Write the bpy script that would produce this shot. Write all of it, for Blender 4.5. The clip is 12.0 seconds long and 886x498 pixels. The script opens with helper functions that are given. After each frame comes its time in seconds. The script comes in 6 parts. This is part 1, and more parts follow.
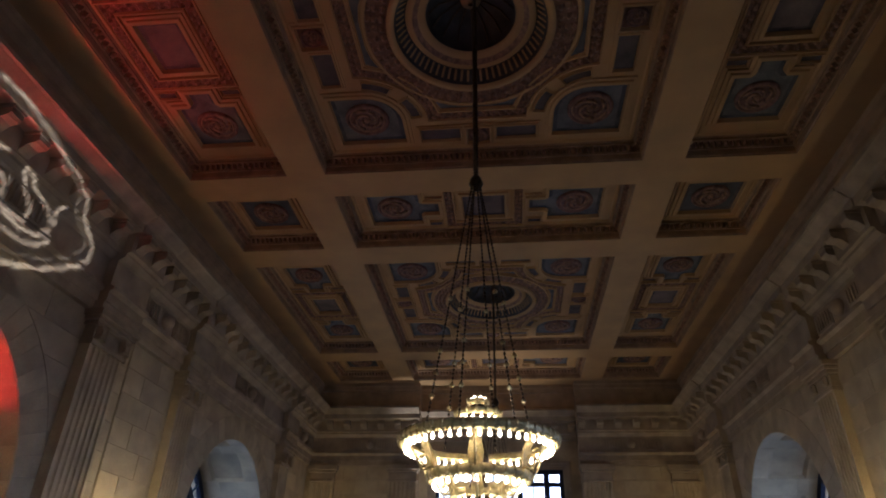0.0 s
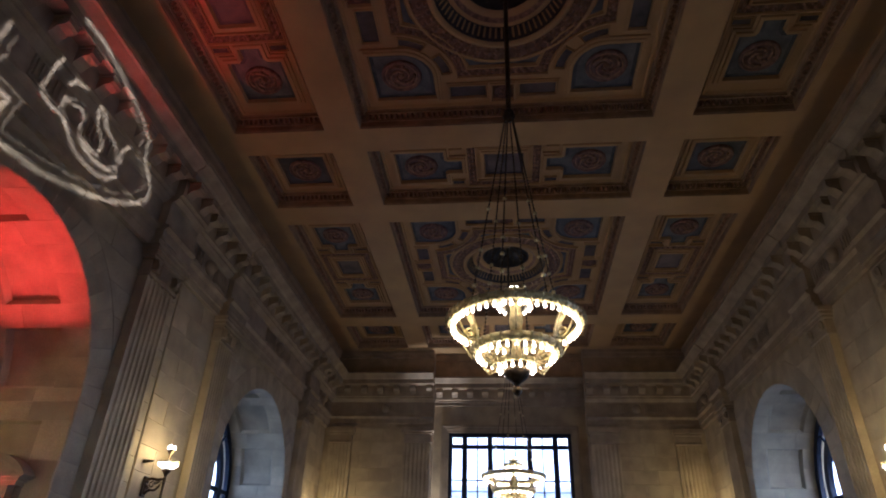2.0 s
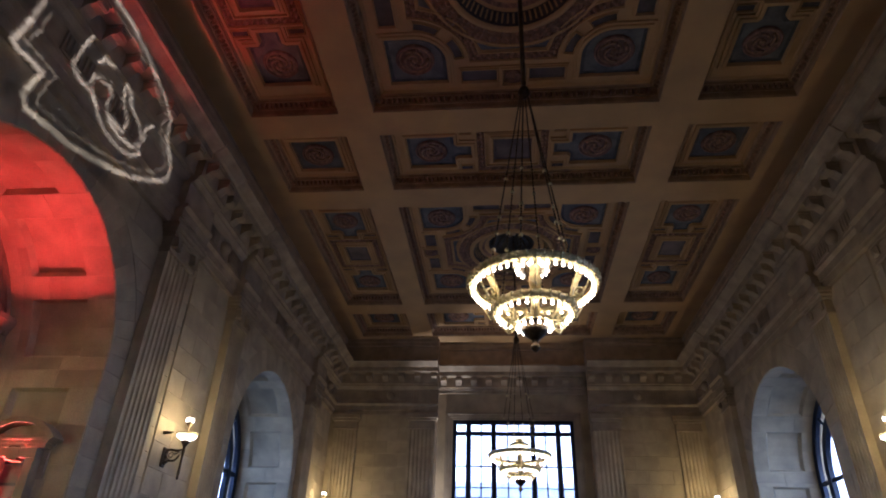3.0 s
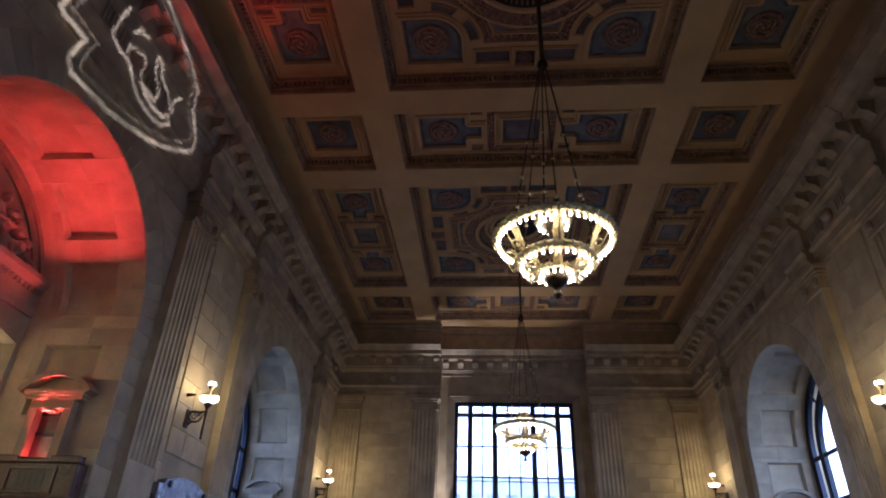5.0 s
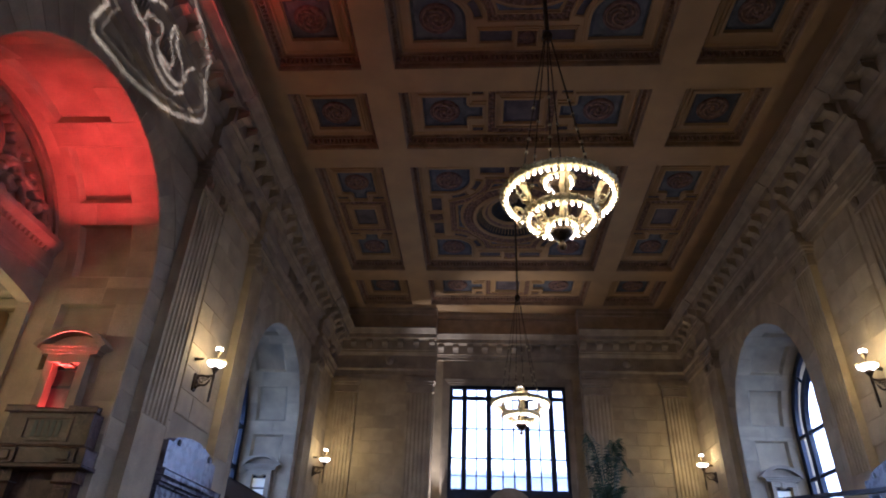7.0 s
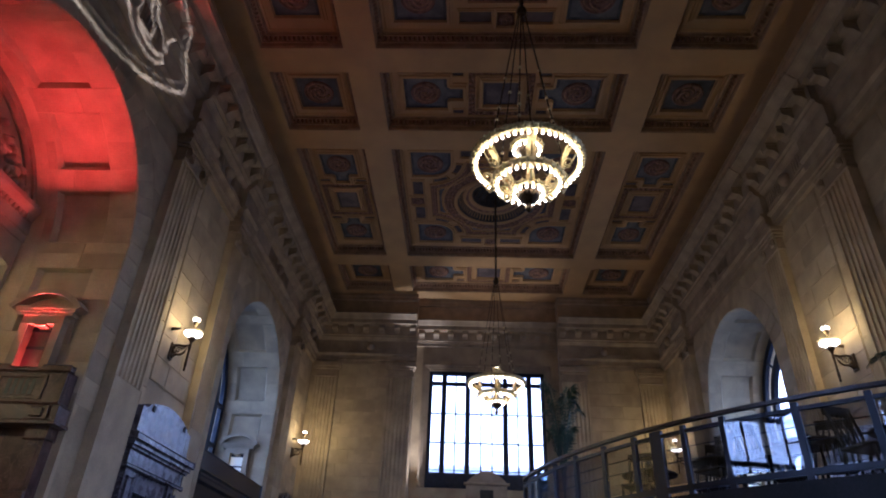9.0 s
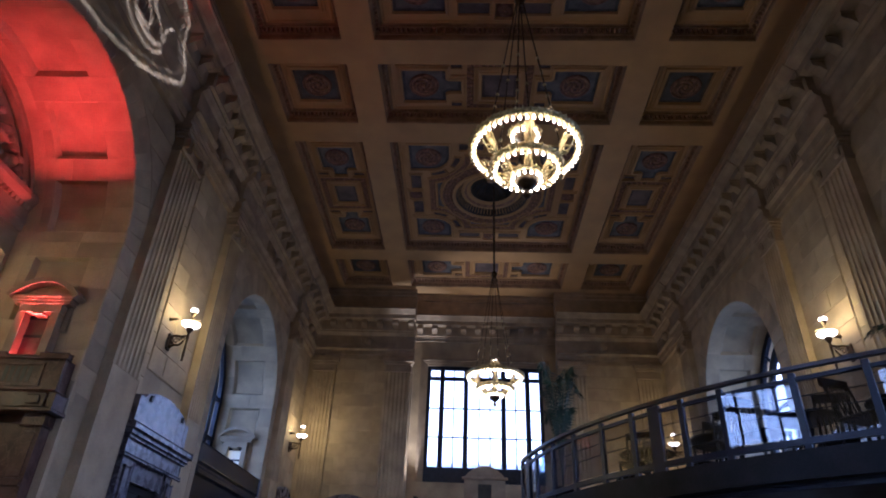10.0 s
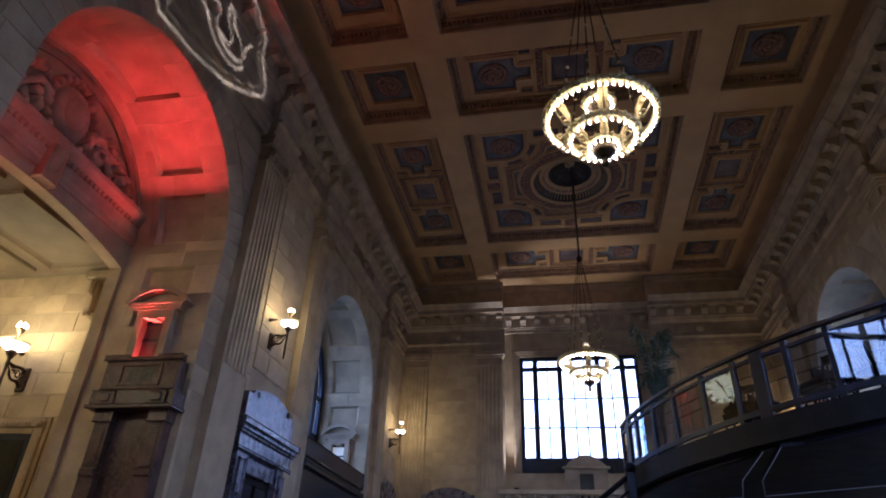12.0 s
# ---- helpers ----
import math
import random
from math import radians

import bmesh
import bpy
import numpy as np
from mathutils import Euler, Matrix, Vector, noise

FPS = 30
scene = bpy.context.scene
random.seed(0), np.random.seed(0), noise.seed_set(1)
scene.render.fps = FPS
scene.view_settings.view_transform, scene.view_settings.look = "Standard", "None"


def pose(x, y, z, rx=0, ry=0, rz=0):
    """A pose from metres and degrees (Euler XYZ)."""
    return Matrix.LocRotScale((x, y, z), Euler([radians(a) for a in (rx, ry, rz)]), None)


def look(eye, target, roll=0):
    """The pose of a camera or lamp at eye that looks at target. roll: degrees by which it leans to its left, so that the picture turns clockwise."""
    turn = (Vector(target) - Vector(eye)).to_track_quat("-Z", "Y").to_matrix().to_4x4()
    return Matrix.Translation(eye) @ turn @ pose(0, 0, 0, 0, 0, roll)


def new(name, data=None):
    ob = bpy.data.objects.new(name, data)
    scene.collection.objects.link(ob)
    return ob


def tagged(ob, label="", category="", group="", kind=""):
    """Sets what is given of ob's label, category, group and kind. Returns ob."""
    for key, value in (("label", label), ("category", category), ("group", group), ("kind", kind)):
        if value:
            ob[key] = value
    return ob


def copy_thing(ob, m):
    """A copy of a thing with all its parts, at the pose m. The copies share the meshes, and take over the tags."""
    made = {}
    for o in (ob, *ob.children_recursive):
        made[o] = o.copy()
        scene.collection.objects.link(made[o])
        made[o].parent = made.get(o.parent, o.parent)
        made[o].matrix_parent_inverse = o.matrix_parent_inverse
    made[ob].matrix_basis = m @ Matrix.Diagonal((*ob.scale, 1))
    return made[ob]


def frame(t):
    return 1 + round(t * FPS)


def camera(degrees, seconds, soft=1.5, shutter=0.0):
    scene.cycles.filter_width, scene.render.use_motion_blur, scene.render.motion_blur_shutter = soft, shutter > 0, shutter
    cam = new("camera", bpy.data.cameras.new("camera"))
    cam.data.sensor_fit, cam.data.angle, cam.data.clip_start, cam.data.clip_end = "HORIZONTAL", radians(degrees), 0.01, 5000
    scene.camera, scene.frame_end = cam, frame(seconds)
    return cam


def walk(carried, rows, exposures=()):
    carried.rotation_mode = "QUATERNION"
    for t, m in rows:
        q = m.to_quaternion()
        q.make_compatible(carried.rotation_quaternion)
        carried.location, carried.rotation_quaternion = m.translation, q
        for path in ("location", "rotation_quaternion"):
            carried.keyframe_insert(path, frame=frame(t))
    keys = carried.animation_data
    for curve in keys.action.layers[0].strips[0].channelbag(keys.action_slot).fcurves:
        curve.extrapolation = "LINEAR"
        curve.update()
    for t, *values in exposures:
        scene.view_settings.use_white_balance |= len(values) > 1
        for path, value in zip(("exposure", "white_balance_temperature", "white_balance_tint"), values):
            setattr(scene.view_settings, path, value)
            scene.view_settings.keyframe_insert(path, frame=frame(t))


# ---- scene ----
cam = camera(70.5, 12.0, soft=1.95)
PATH = [
    (0, (0.641, 0.767, 9.514), (0.454, 2.489, 10.515), 1.23),
    (0.5, (0.653, 0.588, 8.829), (0.455, 2.306, 9.833), 1.56),
    (1, (0.389, 0.385, 8.174), (0.195, 2.105, 9.176), 1.64),
    (1.5, (0.14, 0.222, 7.511), (-0.053, 1.941, 8.514), 1.79),
    (2, (-0.078, 0.119, 6.909), (-0.272, 1.837, 7.915), 1.96),
    (2.5, (-0.317, 0.017, 6.382), (-0.508, 1.734, 7.389), 2.07),
    (3, (-0.551, -0.074, 5.9), (-0.736, 1.643, 6.91), 2.06),
    (5, (-1.304, -0.409, 4.514), (-1.462, 1.309, 5.526), 2.12),
    (5.5, (-1.48, -0.452, 4.212), (-1.628, 1.266, 5.224), 2.11),
    (6, (-1.582, -0.47, 3.85), (-1.724, 1.247, 4.865), 2.20),
    (6.5, (-1.714, -0.467, 3.516), (-1.846, 1.25, 4.532), 2.18),
    (7, (-1.761, -0.469, 3.166), (-1.885, 1.248, 4.184), 2.20),
    (9, (-1.267, -0.304, 2.179), (-1.355, 1.414, 3.199), 2.48),
    (9.5, (-1.217, -0.209, 2.052), (-1.295, 1.51, 3.071), 2.49),
    (10, (-1.251, -0.13, 1.902), (-1.334, 1.589, 2.921), 2.44),
    (10.5, (-1.274, -0.052, 1.768), (-1.398, 1.665, 2.785), 2.41),
    (11, (-1.266, 0.009, 1.583), (-1.463, 1.719, 2.602), 2.38),
    (11.5, (-1.26, -0.009, 1.478), (-1.54, 1.692, 2.493), 2.36),
    (12, (-1.245, -0.011, 1.364), (-1.588, 1.679, 2.377), 2.40),
]
walk(cam, [(t, look(eye, target, roll)) for t, eye, target, roll in PATH], [(0.0, 3.08, 5000, 15.5), (2.5, 3.06, 4830, 18), (5.5, 3.05, 4740, 21), (12.0, 3.03, 4740, 23)])

# ---- world, sun, lights ----
world = bpy.data.worlds.new("dusk")
scene.world = world
world.use_nodes = True
wn = world.node_tree.nodes
sky = wn.new("ShaderNodeTexSky")
sky.sky_type, sky.sun_disc = "NISHITA", False
sky.dust_density = 0.5
sky.sun_elevation, sky.sun_rotation = radians(32), radians(176)
world.node_tree.links.new(sky.outputs[0], wn["Background"].inputs[0])
wn["Background"].inputs[1].default_value = 0.105


def lamp(name, kind, energy, colour, m, **more):
    data = bpy.data.lights.new(name, kind)
    data.energy, data.color = energy, colour
    if "radius" in more:
        data.shadow_soft_size = more["radius"]
    if "angle" in more:
        data.angle = radians(more["angle"])
    if "cone" in more:
        data.spot_size, data.spot_blend = radians(more["cone"]), more.get("blend", 0.15)
    if "size" in more:
        data.shape, data.size, data.size_y = "RECTANGLE", more["size"][0], more["size"][1]
        data.spread = radians(more.get("spread", 180))
    ob = new(name, data)
    ob.matrix_world = m
    return ob


lamp("sun", "SUN", 0.4, (1.0, 0.93, 0.85), look((4.2, -59.9, 37.5), (0, 0, 0)), angle=12)
WARM, RED = (1.0, 0.77, 0.29), (1.0, 0.07, 0.048)

# ---- materials ----


def material(name, colour, rough=0.6, metal=0.0, vary=0.12, scale=1.5, bump=0.1, fine=40.0, coat=0.0, emit=None, strength=0.0, stain=None):
    """A surface with broad stains and a fine grain, both in metres."""
    mat = bpy.data.materials.new(name)
    mat.use_nodes = True
    n, l = mat.node_tree.nodes, mat.node_tree.links
    b = n["Principled BSDF"]
    co = n.new("ShaderNodeTexCoord")
    big, small = n.new("ShaderNodeTexNoise"), n.new("ShaderNodeTexNoise")
    big.inputs["Scale"].default_value, big.inputs["Detail"].default_value = scale, 6
    small.inputs["Scale"].default_value, small.inputs["Detail"].default_value = fine, 4
    per = n.new("ShaderNodeObjectInfo")
    move = n.new("ShaderNodeVectorMath")
    move.operation, move.inputs[1].default_value = "MULTIPLY_ADD", (31.0, 47.0, 23.0)
    l.new(per.outputs["Random"], move.inputs[0])
    l.new(co.outputs["Object"], move.inputs[2])
    for t in (big, small):
        l.new(move.outputs[0], t.inputs["Vector"])
    ramp = n.new("ShaderNodeValToRGB")
    dark = stain or [c * (1 - vary * 2.2) for c in colour]
    light = [min(1, c * (1 + vary)) for c in colour]
    ramp.color_ramp.elements[0].color, ramp.color_ramp.elements[1].color = (*dark, 1), (*light, 1)
    ramp.color_ramp.elements[0].position, ramp.color_ramp.elements[1].position = 0.3, 0.66
    l.new(big.outputs["Fac"], ramp.inputs["Fac"])
    mix = n.new("ShaderNodeMix")
    mix.data_type, mix.blend_type = "RGBA", "OVERLAY"
    mix.inputs["Factor"].default_value = min(1.0, vary * 2.5)
    l.new(ramp.outputs["Color"], mix.inputs["A"])
    l.new(small.outputs["Fac"], mix.inputs["B"])
    shade = n.new("ShaderNodeMapRange")
    shade.inputs["To Min"].default_value, shade.inputs["To Max"].default_value = 1 - vary * 0.9, 1 + vary * 0.5
    l.new(per.outputs["Random"], shade.inputs["Value"])
    mul = n.new("ShaderNodeMix")
    mul.data_type, mul.blend_type = "RGBA", "MULTIPLY"
    mul.inputs["Factor"].default_value = 1.0
    l.new(mix.outputs["Result"], mul.inputs["A"])
    l.new(shade.outputs["Result"], mul.inputs["B"])
    l.new(mul.outputs["Result"], b.inputs["Base Color"])
    r = n.new("ShaderNodeMapRange")
    r.inputs["To Min"].default_value, r.inputs["To Max"].default_value = max(0.02, rough - 0.12), min(1, rough + 0.12)
    l.new(big.outputs["Fac"], r.inputs["Value"])
    l.new(r.outputs["Result"], b.inputs["Roughness"])
    b.inputs["Metallic"].default_value = metal
    b.inputs["Coat Weight"].default_value = coat
    if bump:
        bp = n.new("ShaderNodeBump")
        bp.inputs["Strength"].default_value, bp.inputs["Distance"].default_value = bump, 0.01
        l.new(small.outputs["Fac"], bp.inputs["Height"])
        l.new(bp.outputs["Normal"], b.inputs["Normal"])
    if emit:
        b.inputs["Emission Color"].default_value, b.inputs["Emission Strength"].default_value = (*emit, 1), strength
    return mat


def veined(name, ground, vein, rough=0.15, scale=0.8):
    """Polished marble: a dark ground with wandering pale veins."""
    mat = material(name, ground, rough, vary=0.25, scale=scale * 2, bump=0.02)
    n, l = mat.node_tree.nodes, mat.node_tree.links
    b = n["Principled BSDF"]
    src = b.inputs["Base Color"].links[0].from_socket
    wave = n.new("ShaderNodeTexNoise")
    wave.inputs["Scale"].default_value, wave.inputs["Detail"].default_value, wave.inputs["Distortion"].default_value = scale, 8, 2.5
    co = n.new("ShaderNodeTexCoord")
    l.new(co.outputs["Object"], wave.inputs["Vector"])
    ramp = n.new("ShaderNodeValToRGB")
    e = ramp.color_ramp.elements
    e[0].position, e[1].position = 0.47, 0.53
    e[0].color = e[1].color = (0, 0, 0, 1)
    mid = e.new(0.5)
    mid.color = (1, 1, 1, 1)
    l.new(wave.outputs["Fac"], ramp.inputs["Fac"])
    mix = n.new("ShaderNodeMix")
    mix.data_type = "RGBA"
    l.new(ramp.outputs["Color"], mix.inputs["Factor"])
    l.new(src, mix.inputs["A"])
    mix.inputs["B"].default_value = (*vein, 1)
    l.new(mix.outputs["Result"], b.inputs["Base Color"])
    return mat


def glass_pane(name, tint=(0.95, 0.97, 1.0), rough=0.0, mirror=0.035):
    """Thin clear glazing: sees straight through, with a mirror coat at grazing angles."""
    mat = bpy.data.materials.new(name)
    mat.use_nodes = True
    n, l = mat.node_tree.nodes, mat.node_tree.links
    n.remove(n["Principled BSDF"])
    clear, gloss, mix, fr = n.new("ShaderNodeBsdfTransparent"), n.new("ShaderNodeBsdfGlossy"), n.new("ShaderNodeMixShader"), n.new("ShaderNodeLayerWeight")
    power, scale = n.new("ShaderNodeMath"), n.new("ShaderNodeMath")
    power.operation, scale.operation = "POWER", "MULTIPLY_ADD"
    power.inputs[1].default_value, scale.inputs[1].default_value, scale.inputs[2].default_value = 5.0, 0.85, mirror
    clear.inputs["Color"].default_value = (*tint, 1)
    gloss.inputs["Roughness"].default_value = rough
    fr.inputs["Blend"].default_value = 0.5
    l.new(fr.outputs["Facing"], power.inputs[0])
    l.new(power.outputs[0], scale.inputs[0])
    l.new(scale.outputs[0], mix.inputs[0])
    l.new(clear.outputs[0], mix.inputs[1])
    l.new(gloss.outputs[0], mix.inputs[2])
    l.new(mix.outputs[0], n["Material Output"].inputs[0])
    return mat


def glowing(name, colour, strength):
    mat = bpy.data.materials.new(name)
    mat.use_nodes = True
    b = mat.node_tree.nodes["Principled BSDF"]
    b.inputs["Base Color"].default_value = (0.9, 0.88, 0.8, 1)
    b.inputs["Emission Color"].default_value, b.inputs["Emission Strength"].default_value = (*colour, 1), strength
    return mat


STONE = material("limestone", (0.48, 0.357, 0.2), 0.75, vary=0.15, scale=0.9, bump=0.12, stain=(0.36, 0.262, 0.147))
TRIM = material("carved limestone", (0.405, 0.295, 0.175), 0.7, vary=0.12, scale=1.4, bump=0.1, stain=(0.29, 0.205, 0.12))
CREAM = material("cream ceiling paint", (0.49, 0.287, 0.108), 0.7, vary=0.07, scale=0.7, bump=0.05)
RUST = material("red-brown ceiling moulding", (0.21, 0.105, 0.053), 0.6, vary=0.2, scale=3, bump=0.1)
GILT = material("gilded plaster", (0.47, 0.28, 0.13), 0.5, metal=0.1, vary=0.25, scale=6, bump=0.2)
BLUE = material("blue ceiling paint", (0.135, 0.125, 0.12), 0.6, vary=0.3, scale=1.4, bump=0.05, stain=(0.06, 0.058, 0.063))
MAUVE = material("mauve ceiling paint", (0.16, 0.115, 0.105), 0.6, vary=0.25, scale=1.2, bump=0.05)
LEAFWORK = material("painted leaf plaster", (0.31, 0.165, 0.09), 0.55, vary=0.25, scale=6, bump=0.2)
SLATE = material("slate ceiling paint", (0.085, 0.083, 0.09), 0.6, vary=0.25, scale=1.6, bump=0.05)
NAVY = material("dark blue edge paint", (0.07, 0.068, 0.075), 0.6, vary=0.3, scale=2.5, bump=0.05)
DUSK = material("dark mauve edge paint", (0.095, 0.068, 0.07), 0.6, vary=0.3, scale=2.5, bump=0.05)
TERRA = material("terracotta medallion paint", (0.21, 0.105, 0.075), 0.6, vary=0.25, scale=5, bump=0.2)
SIDE = material("brown coffer side paint", (0.355, 0.21, 0.1), 0.6, vary=0.15, scale=2, bump=0.1)
ATTIC = material("brown attic paint", (0.43, 0.275, 0.135), 0.65, vary=0.12, scale=1.5, bump=0.06)
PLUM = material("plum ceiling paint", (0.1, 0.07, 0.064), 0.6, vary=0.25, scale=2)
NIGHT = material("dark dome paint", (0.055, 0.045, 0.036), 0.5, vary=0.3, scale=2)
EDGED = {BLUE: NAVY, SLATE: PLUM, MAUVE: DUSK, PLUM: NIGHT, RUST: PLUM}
MARBLE = veined("grey-violet marble", (0.115, 0.094, 0.112), (0.2, 0.175, 0.2), 0.28, 1.6)
BLACK = veined("black marble", (0.022, 0.023, 0.028), (0.045, 0.045, 0.055), 0.18, 0.7)
BROWN = veined("red-brown marble", (0.13, 0.07, 0.05), (0.16, 0.095, 0.07), 0.34, 1.1)
BRONZE = material("dark bronze", (0.10, 0.065, 0.035), 0.4, metal=0.8, vary=0.3, scale=9)
BRASS = material("aged brass", (0.64, 0.51, 0.25), 0.4, metal=0.45, vary=0.2, scale=9)
IRON = material("blue-black window iron", (0.020, 0.024, 0.040), 0.45, metal=0.3, vary=0.2, scale=4)
STEEL = material("black painted steel", (0.008, 0.008, 0.017), 0.45, metal=0.0, vary=0.2, scale=4, bump=0.03)
FLOORM = veined("dark polished floor stone", (0.09, 0.07, 0.055), (0.16, 0.13, 0.10), 0.25, 0.5)
WOOD = material("dark stained wood", (0.014, 0.009, 0.006), 0.6, vary=0.3, scale=5, bump=0.05)
LEAF = material("palm leaf", (0.032, 0.064, 0.026), 0.5, vary=0.3, scale=6)
POT = material("glazed dark pot", (0.03, 0.028, 0.026), 0.3, vary=0.2)
CONCRETE = material("pale concrete", (0.55, 0.56, 0.58), 0.8, vary=0.08, scale=0.3)
ASPHALT = material("asphalt", (0.05, 0.05, 0.052), 0.9, vary=0.2, scale=0.4)
PLASTER = material("buff plaster", (0.46, 0.38, 0.24), 0.8, vary=0.1, scale=0.8, bump=0.06)
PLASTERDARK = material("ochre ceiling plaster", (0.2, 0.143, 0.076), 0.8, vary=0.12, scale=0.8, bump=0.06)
GLASS = glass_pane("window glass", (0.85, 0.89, 0.97))
ARCHGLASS = glass_pane("bluish arch window glass", (0.88, 0.92, 1.0))
# A faint glow is put into the trim so its line shows under the deck.
EDGEWHITE = material("white edge trim", (0.75, 0.75, 0.78), 0.5, vary=0.05, emit=(0.8, 0.85, 1.0), strength=0.006)
FASCIAWOOD = material("brown stained fascia boards", (0.015, 0.012, 0.0105), 0.5, vary=0.3, scale=3, bump=0.05)
RAILGLASS = glass_pane("railing glass", (0.68, 0.68, 0.72), mirror=0.1)
RAILSTEEL = material("blue-black railing steel", (0.011, 0.01, 0.022), 0.4, vary=0.2, scale=4, bump=0.03)
RAILWOOD = material("brown varnished handrail", (0.06, 0.036, 0.026), 0.35, vary=0.25, scale=6, bump=0.03)
SCREENGLASS = glass_pane("mirror-coated screen glass", (0.6, 0.62, 0.68), mirror=0.12)
for dull, gloss in ((STEEL, 0.27), (FASCIAWOOD, 0.24), (WOOD, 0.2), (BROWN, 0.2)):
    dull.node_tree.nodes["Principled BSDF"].inputs["Specular IOR Level"].default_value = gloss
BULB = glowing("lit bulb", (1.0, 0.78, 0.43), 2.9)
OPAL = glowing("lit opal glass", (1.0, 0.82, 0.52), 1.0)
DIAL = glowing("lit clock dial", (0.95, 0.9, 0.45), 0.3)

# ---- mesh tools ----


class Mesh:
    """Collects the faces of one mesh; s mirrors it across x = 0."""

    def __init__(self, s=1):
        self.bm, self.s, self.mats = bmesh.new(), s, []

    def slot(self, mat):
        if mat is None:
            return 0
        if mat not in self.mats:
            self.mats.append(mat)
        return self.mats.index(mat)

    def v(self, p):
        return self.bm.verts.new((p[0] * self.s, p[1], p[2]))

    def face(self, pts, mat=None, smooth=False):
        f = self.bm.faces.new([self.v(p) for p in pts])
        f.material_index, f.smooth = self.slot(mat), smooth
        return f

    def box(self, a, b, mat=None, bevel=0.0):
        (x0, y0, z0), (x1, y1, z1) = [min(p, q) for p, q in zip(a, b)], [max(p, q) for p, q in zip(a, b)]
        c = min(bevel, (x1 - x0) * 0.45, (y1 - y0) * 0.45, (z1 - z0) * 0.45)
        m = self.slot(mat)
        if c <= 0:
            vs = [self.v((x, y, z)) for z in (z0, z1) for y in (y0, y1) for x in (x0, x1)]
            quads = ((0, 2, 3, 1), (4, 5, 7, 6), (0, 1, 5, 4), (2, 6, 7, 3), (0, 4, 6, 2), (1, 3, 7, 5))
            fs = [self.bm.faces.new([vs[i] for i in q]) for q in quads]
        else:
            g = bmesh.ops.create_cube(self.bm, size=1.0)
            sx, sy, sz = x1 - x0, y1 - y0, z1 - z0
            for w in g["verts"]:
                w.co = Vector((((x0 + x1) / 2 + w.co.x * sx) * self.s, (y0 + y1) / 2 + w.co.y * sy, (z0 + z1) / 2 + w.co.z * sz))
            es = list({e for w in g["verts"] for e in w.link_edges})
            r = bmesh.ops.bevel(self.bm, geom=es, offset=c, segments=1, affect="EDGES", profile=0.5)
            fs = {f for w in r["verts"] for f in w.link_faces} | {f for f in r["faces"]}
        for f in fs:
            f.material_index = m
        return self

    def prism(self, pts, axis, a0, a1, mat=None, caps=True):
        """A polygon of the other two axes, pulled along one axis."""
        def place(p, a):
            return {"x": (a, p[0], p[1]), "y": (p[0], a, p[1]), "z": (p[0], p[1], a)}[axis]
        lo, hi = [self.v(place(p, a0)) for p in pts], [self.v(place(p, a1)) for p in pts]
        m, n = self.slot(mat), len(pts)
        fs = [self.bm.faces.new((lo[i], lo[(i + 1) % n], hi[(i + 1) % n], hi[i])) for i in range(n)]
        if caps:
            fs += [self.bm.faces.new(lo[::-1]), self.bm.faces.new(hi)]
        for f in fs:
            f.material_index = m
        return self

    def lathe(self, prof, n=24, centre=(0, 0, 0), mat=None, smooth=True, arc=(0.0, 1.0)):
        """A profile of (radius, height) turned about the vertical."""
        m = self.slot(mat)
        full = arc == (0.0, 1.0)
        k = n if full else n + 1
        rings = []
        for r, z in prof:
            ring = []
            for i in range(k):
                a = 2 * math.pi * (arc[0] + (arc[1] - arc[0]) * i / n)
                ring.append(self.v((centre[0] + r * math.cos(a), centre[1] + r * math.sin(a), centre[2] + z)))
            rings.append(ring)
        for p, q in zip(rings, rings[1:]):
            for i in range(n):
                j = (i + 1) % k
                f = self.bm.faces.new((p[i], p[j], q[j], q[i]))
                f.material_index, f.smooth = m, smooth
        return self

    def border(self, path, prof, z, mat=None):
        """A moulding profile of (inset, height) run round a closed outline in plan at height z."""
        m, rings = self.slot(mat), []
        for d, h in prof:
            rings.append([self.v((x, y, z + h)) for x, y in inset(path, d)])
        n = len(path)
        for p, q in zip(rings, rings[1:]):
            for i in range(n):
                f = self.bm.faces.new((p[i], p[(i + 1) % n], q[(i + 1) % n], q[i]))
                f.material_index = m
        return self

    def tube(self, pts, r, n=8, mat=None, smooth=True):
        """A round bar along a line of points; r may be a list."""
        m, rings, k = self.slot(mat), [], len(pts)
        rs = r if isinstance(r, (list, tuple)) else [r] * k
        for i, p in enumerate(pts):
            p = Vector(p)
            d = (Vector(pts[min(i + 1, k - 1)]) - Vector(pts[max(i - 1, 0)])).normalized()
            u = d.cross(Vector((0.3, 0.2, 1.0) if abs(d.z) < 0.9 else (1.0, 0.1, 0.0))).normalized()
            w = d.cross(u)
            rings.append([self.v(p + (u * math.cos(2 * math.pi * j / n) + w * math.sin(2 * math.pi * j / n)) * rs[i]) for j in range(n)])
        for p, q in zip(rings, rings[1:]):
            for j in range(n):
                f = self.bm.faces.new((p[j], p[(j + 1) % n], q[(j + 1) % n], q[j]))
                f.material_index, f.smooth = m, smooth
        for ring in (rings[0][::-1], rings[-1]):
            self.bm.faces.new(ring).material_index = m
        return self

    def ball(self, c, r, mat=None, n=10, stretch=1.0):
        prof = [(max(0.0005, r * math.sin(math.pi * i / 6)), -r * stretch * math.cos(math.pi * i / 6)) for i in range(7)]
        return self.lathe(prof, n, c, mat)

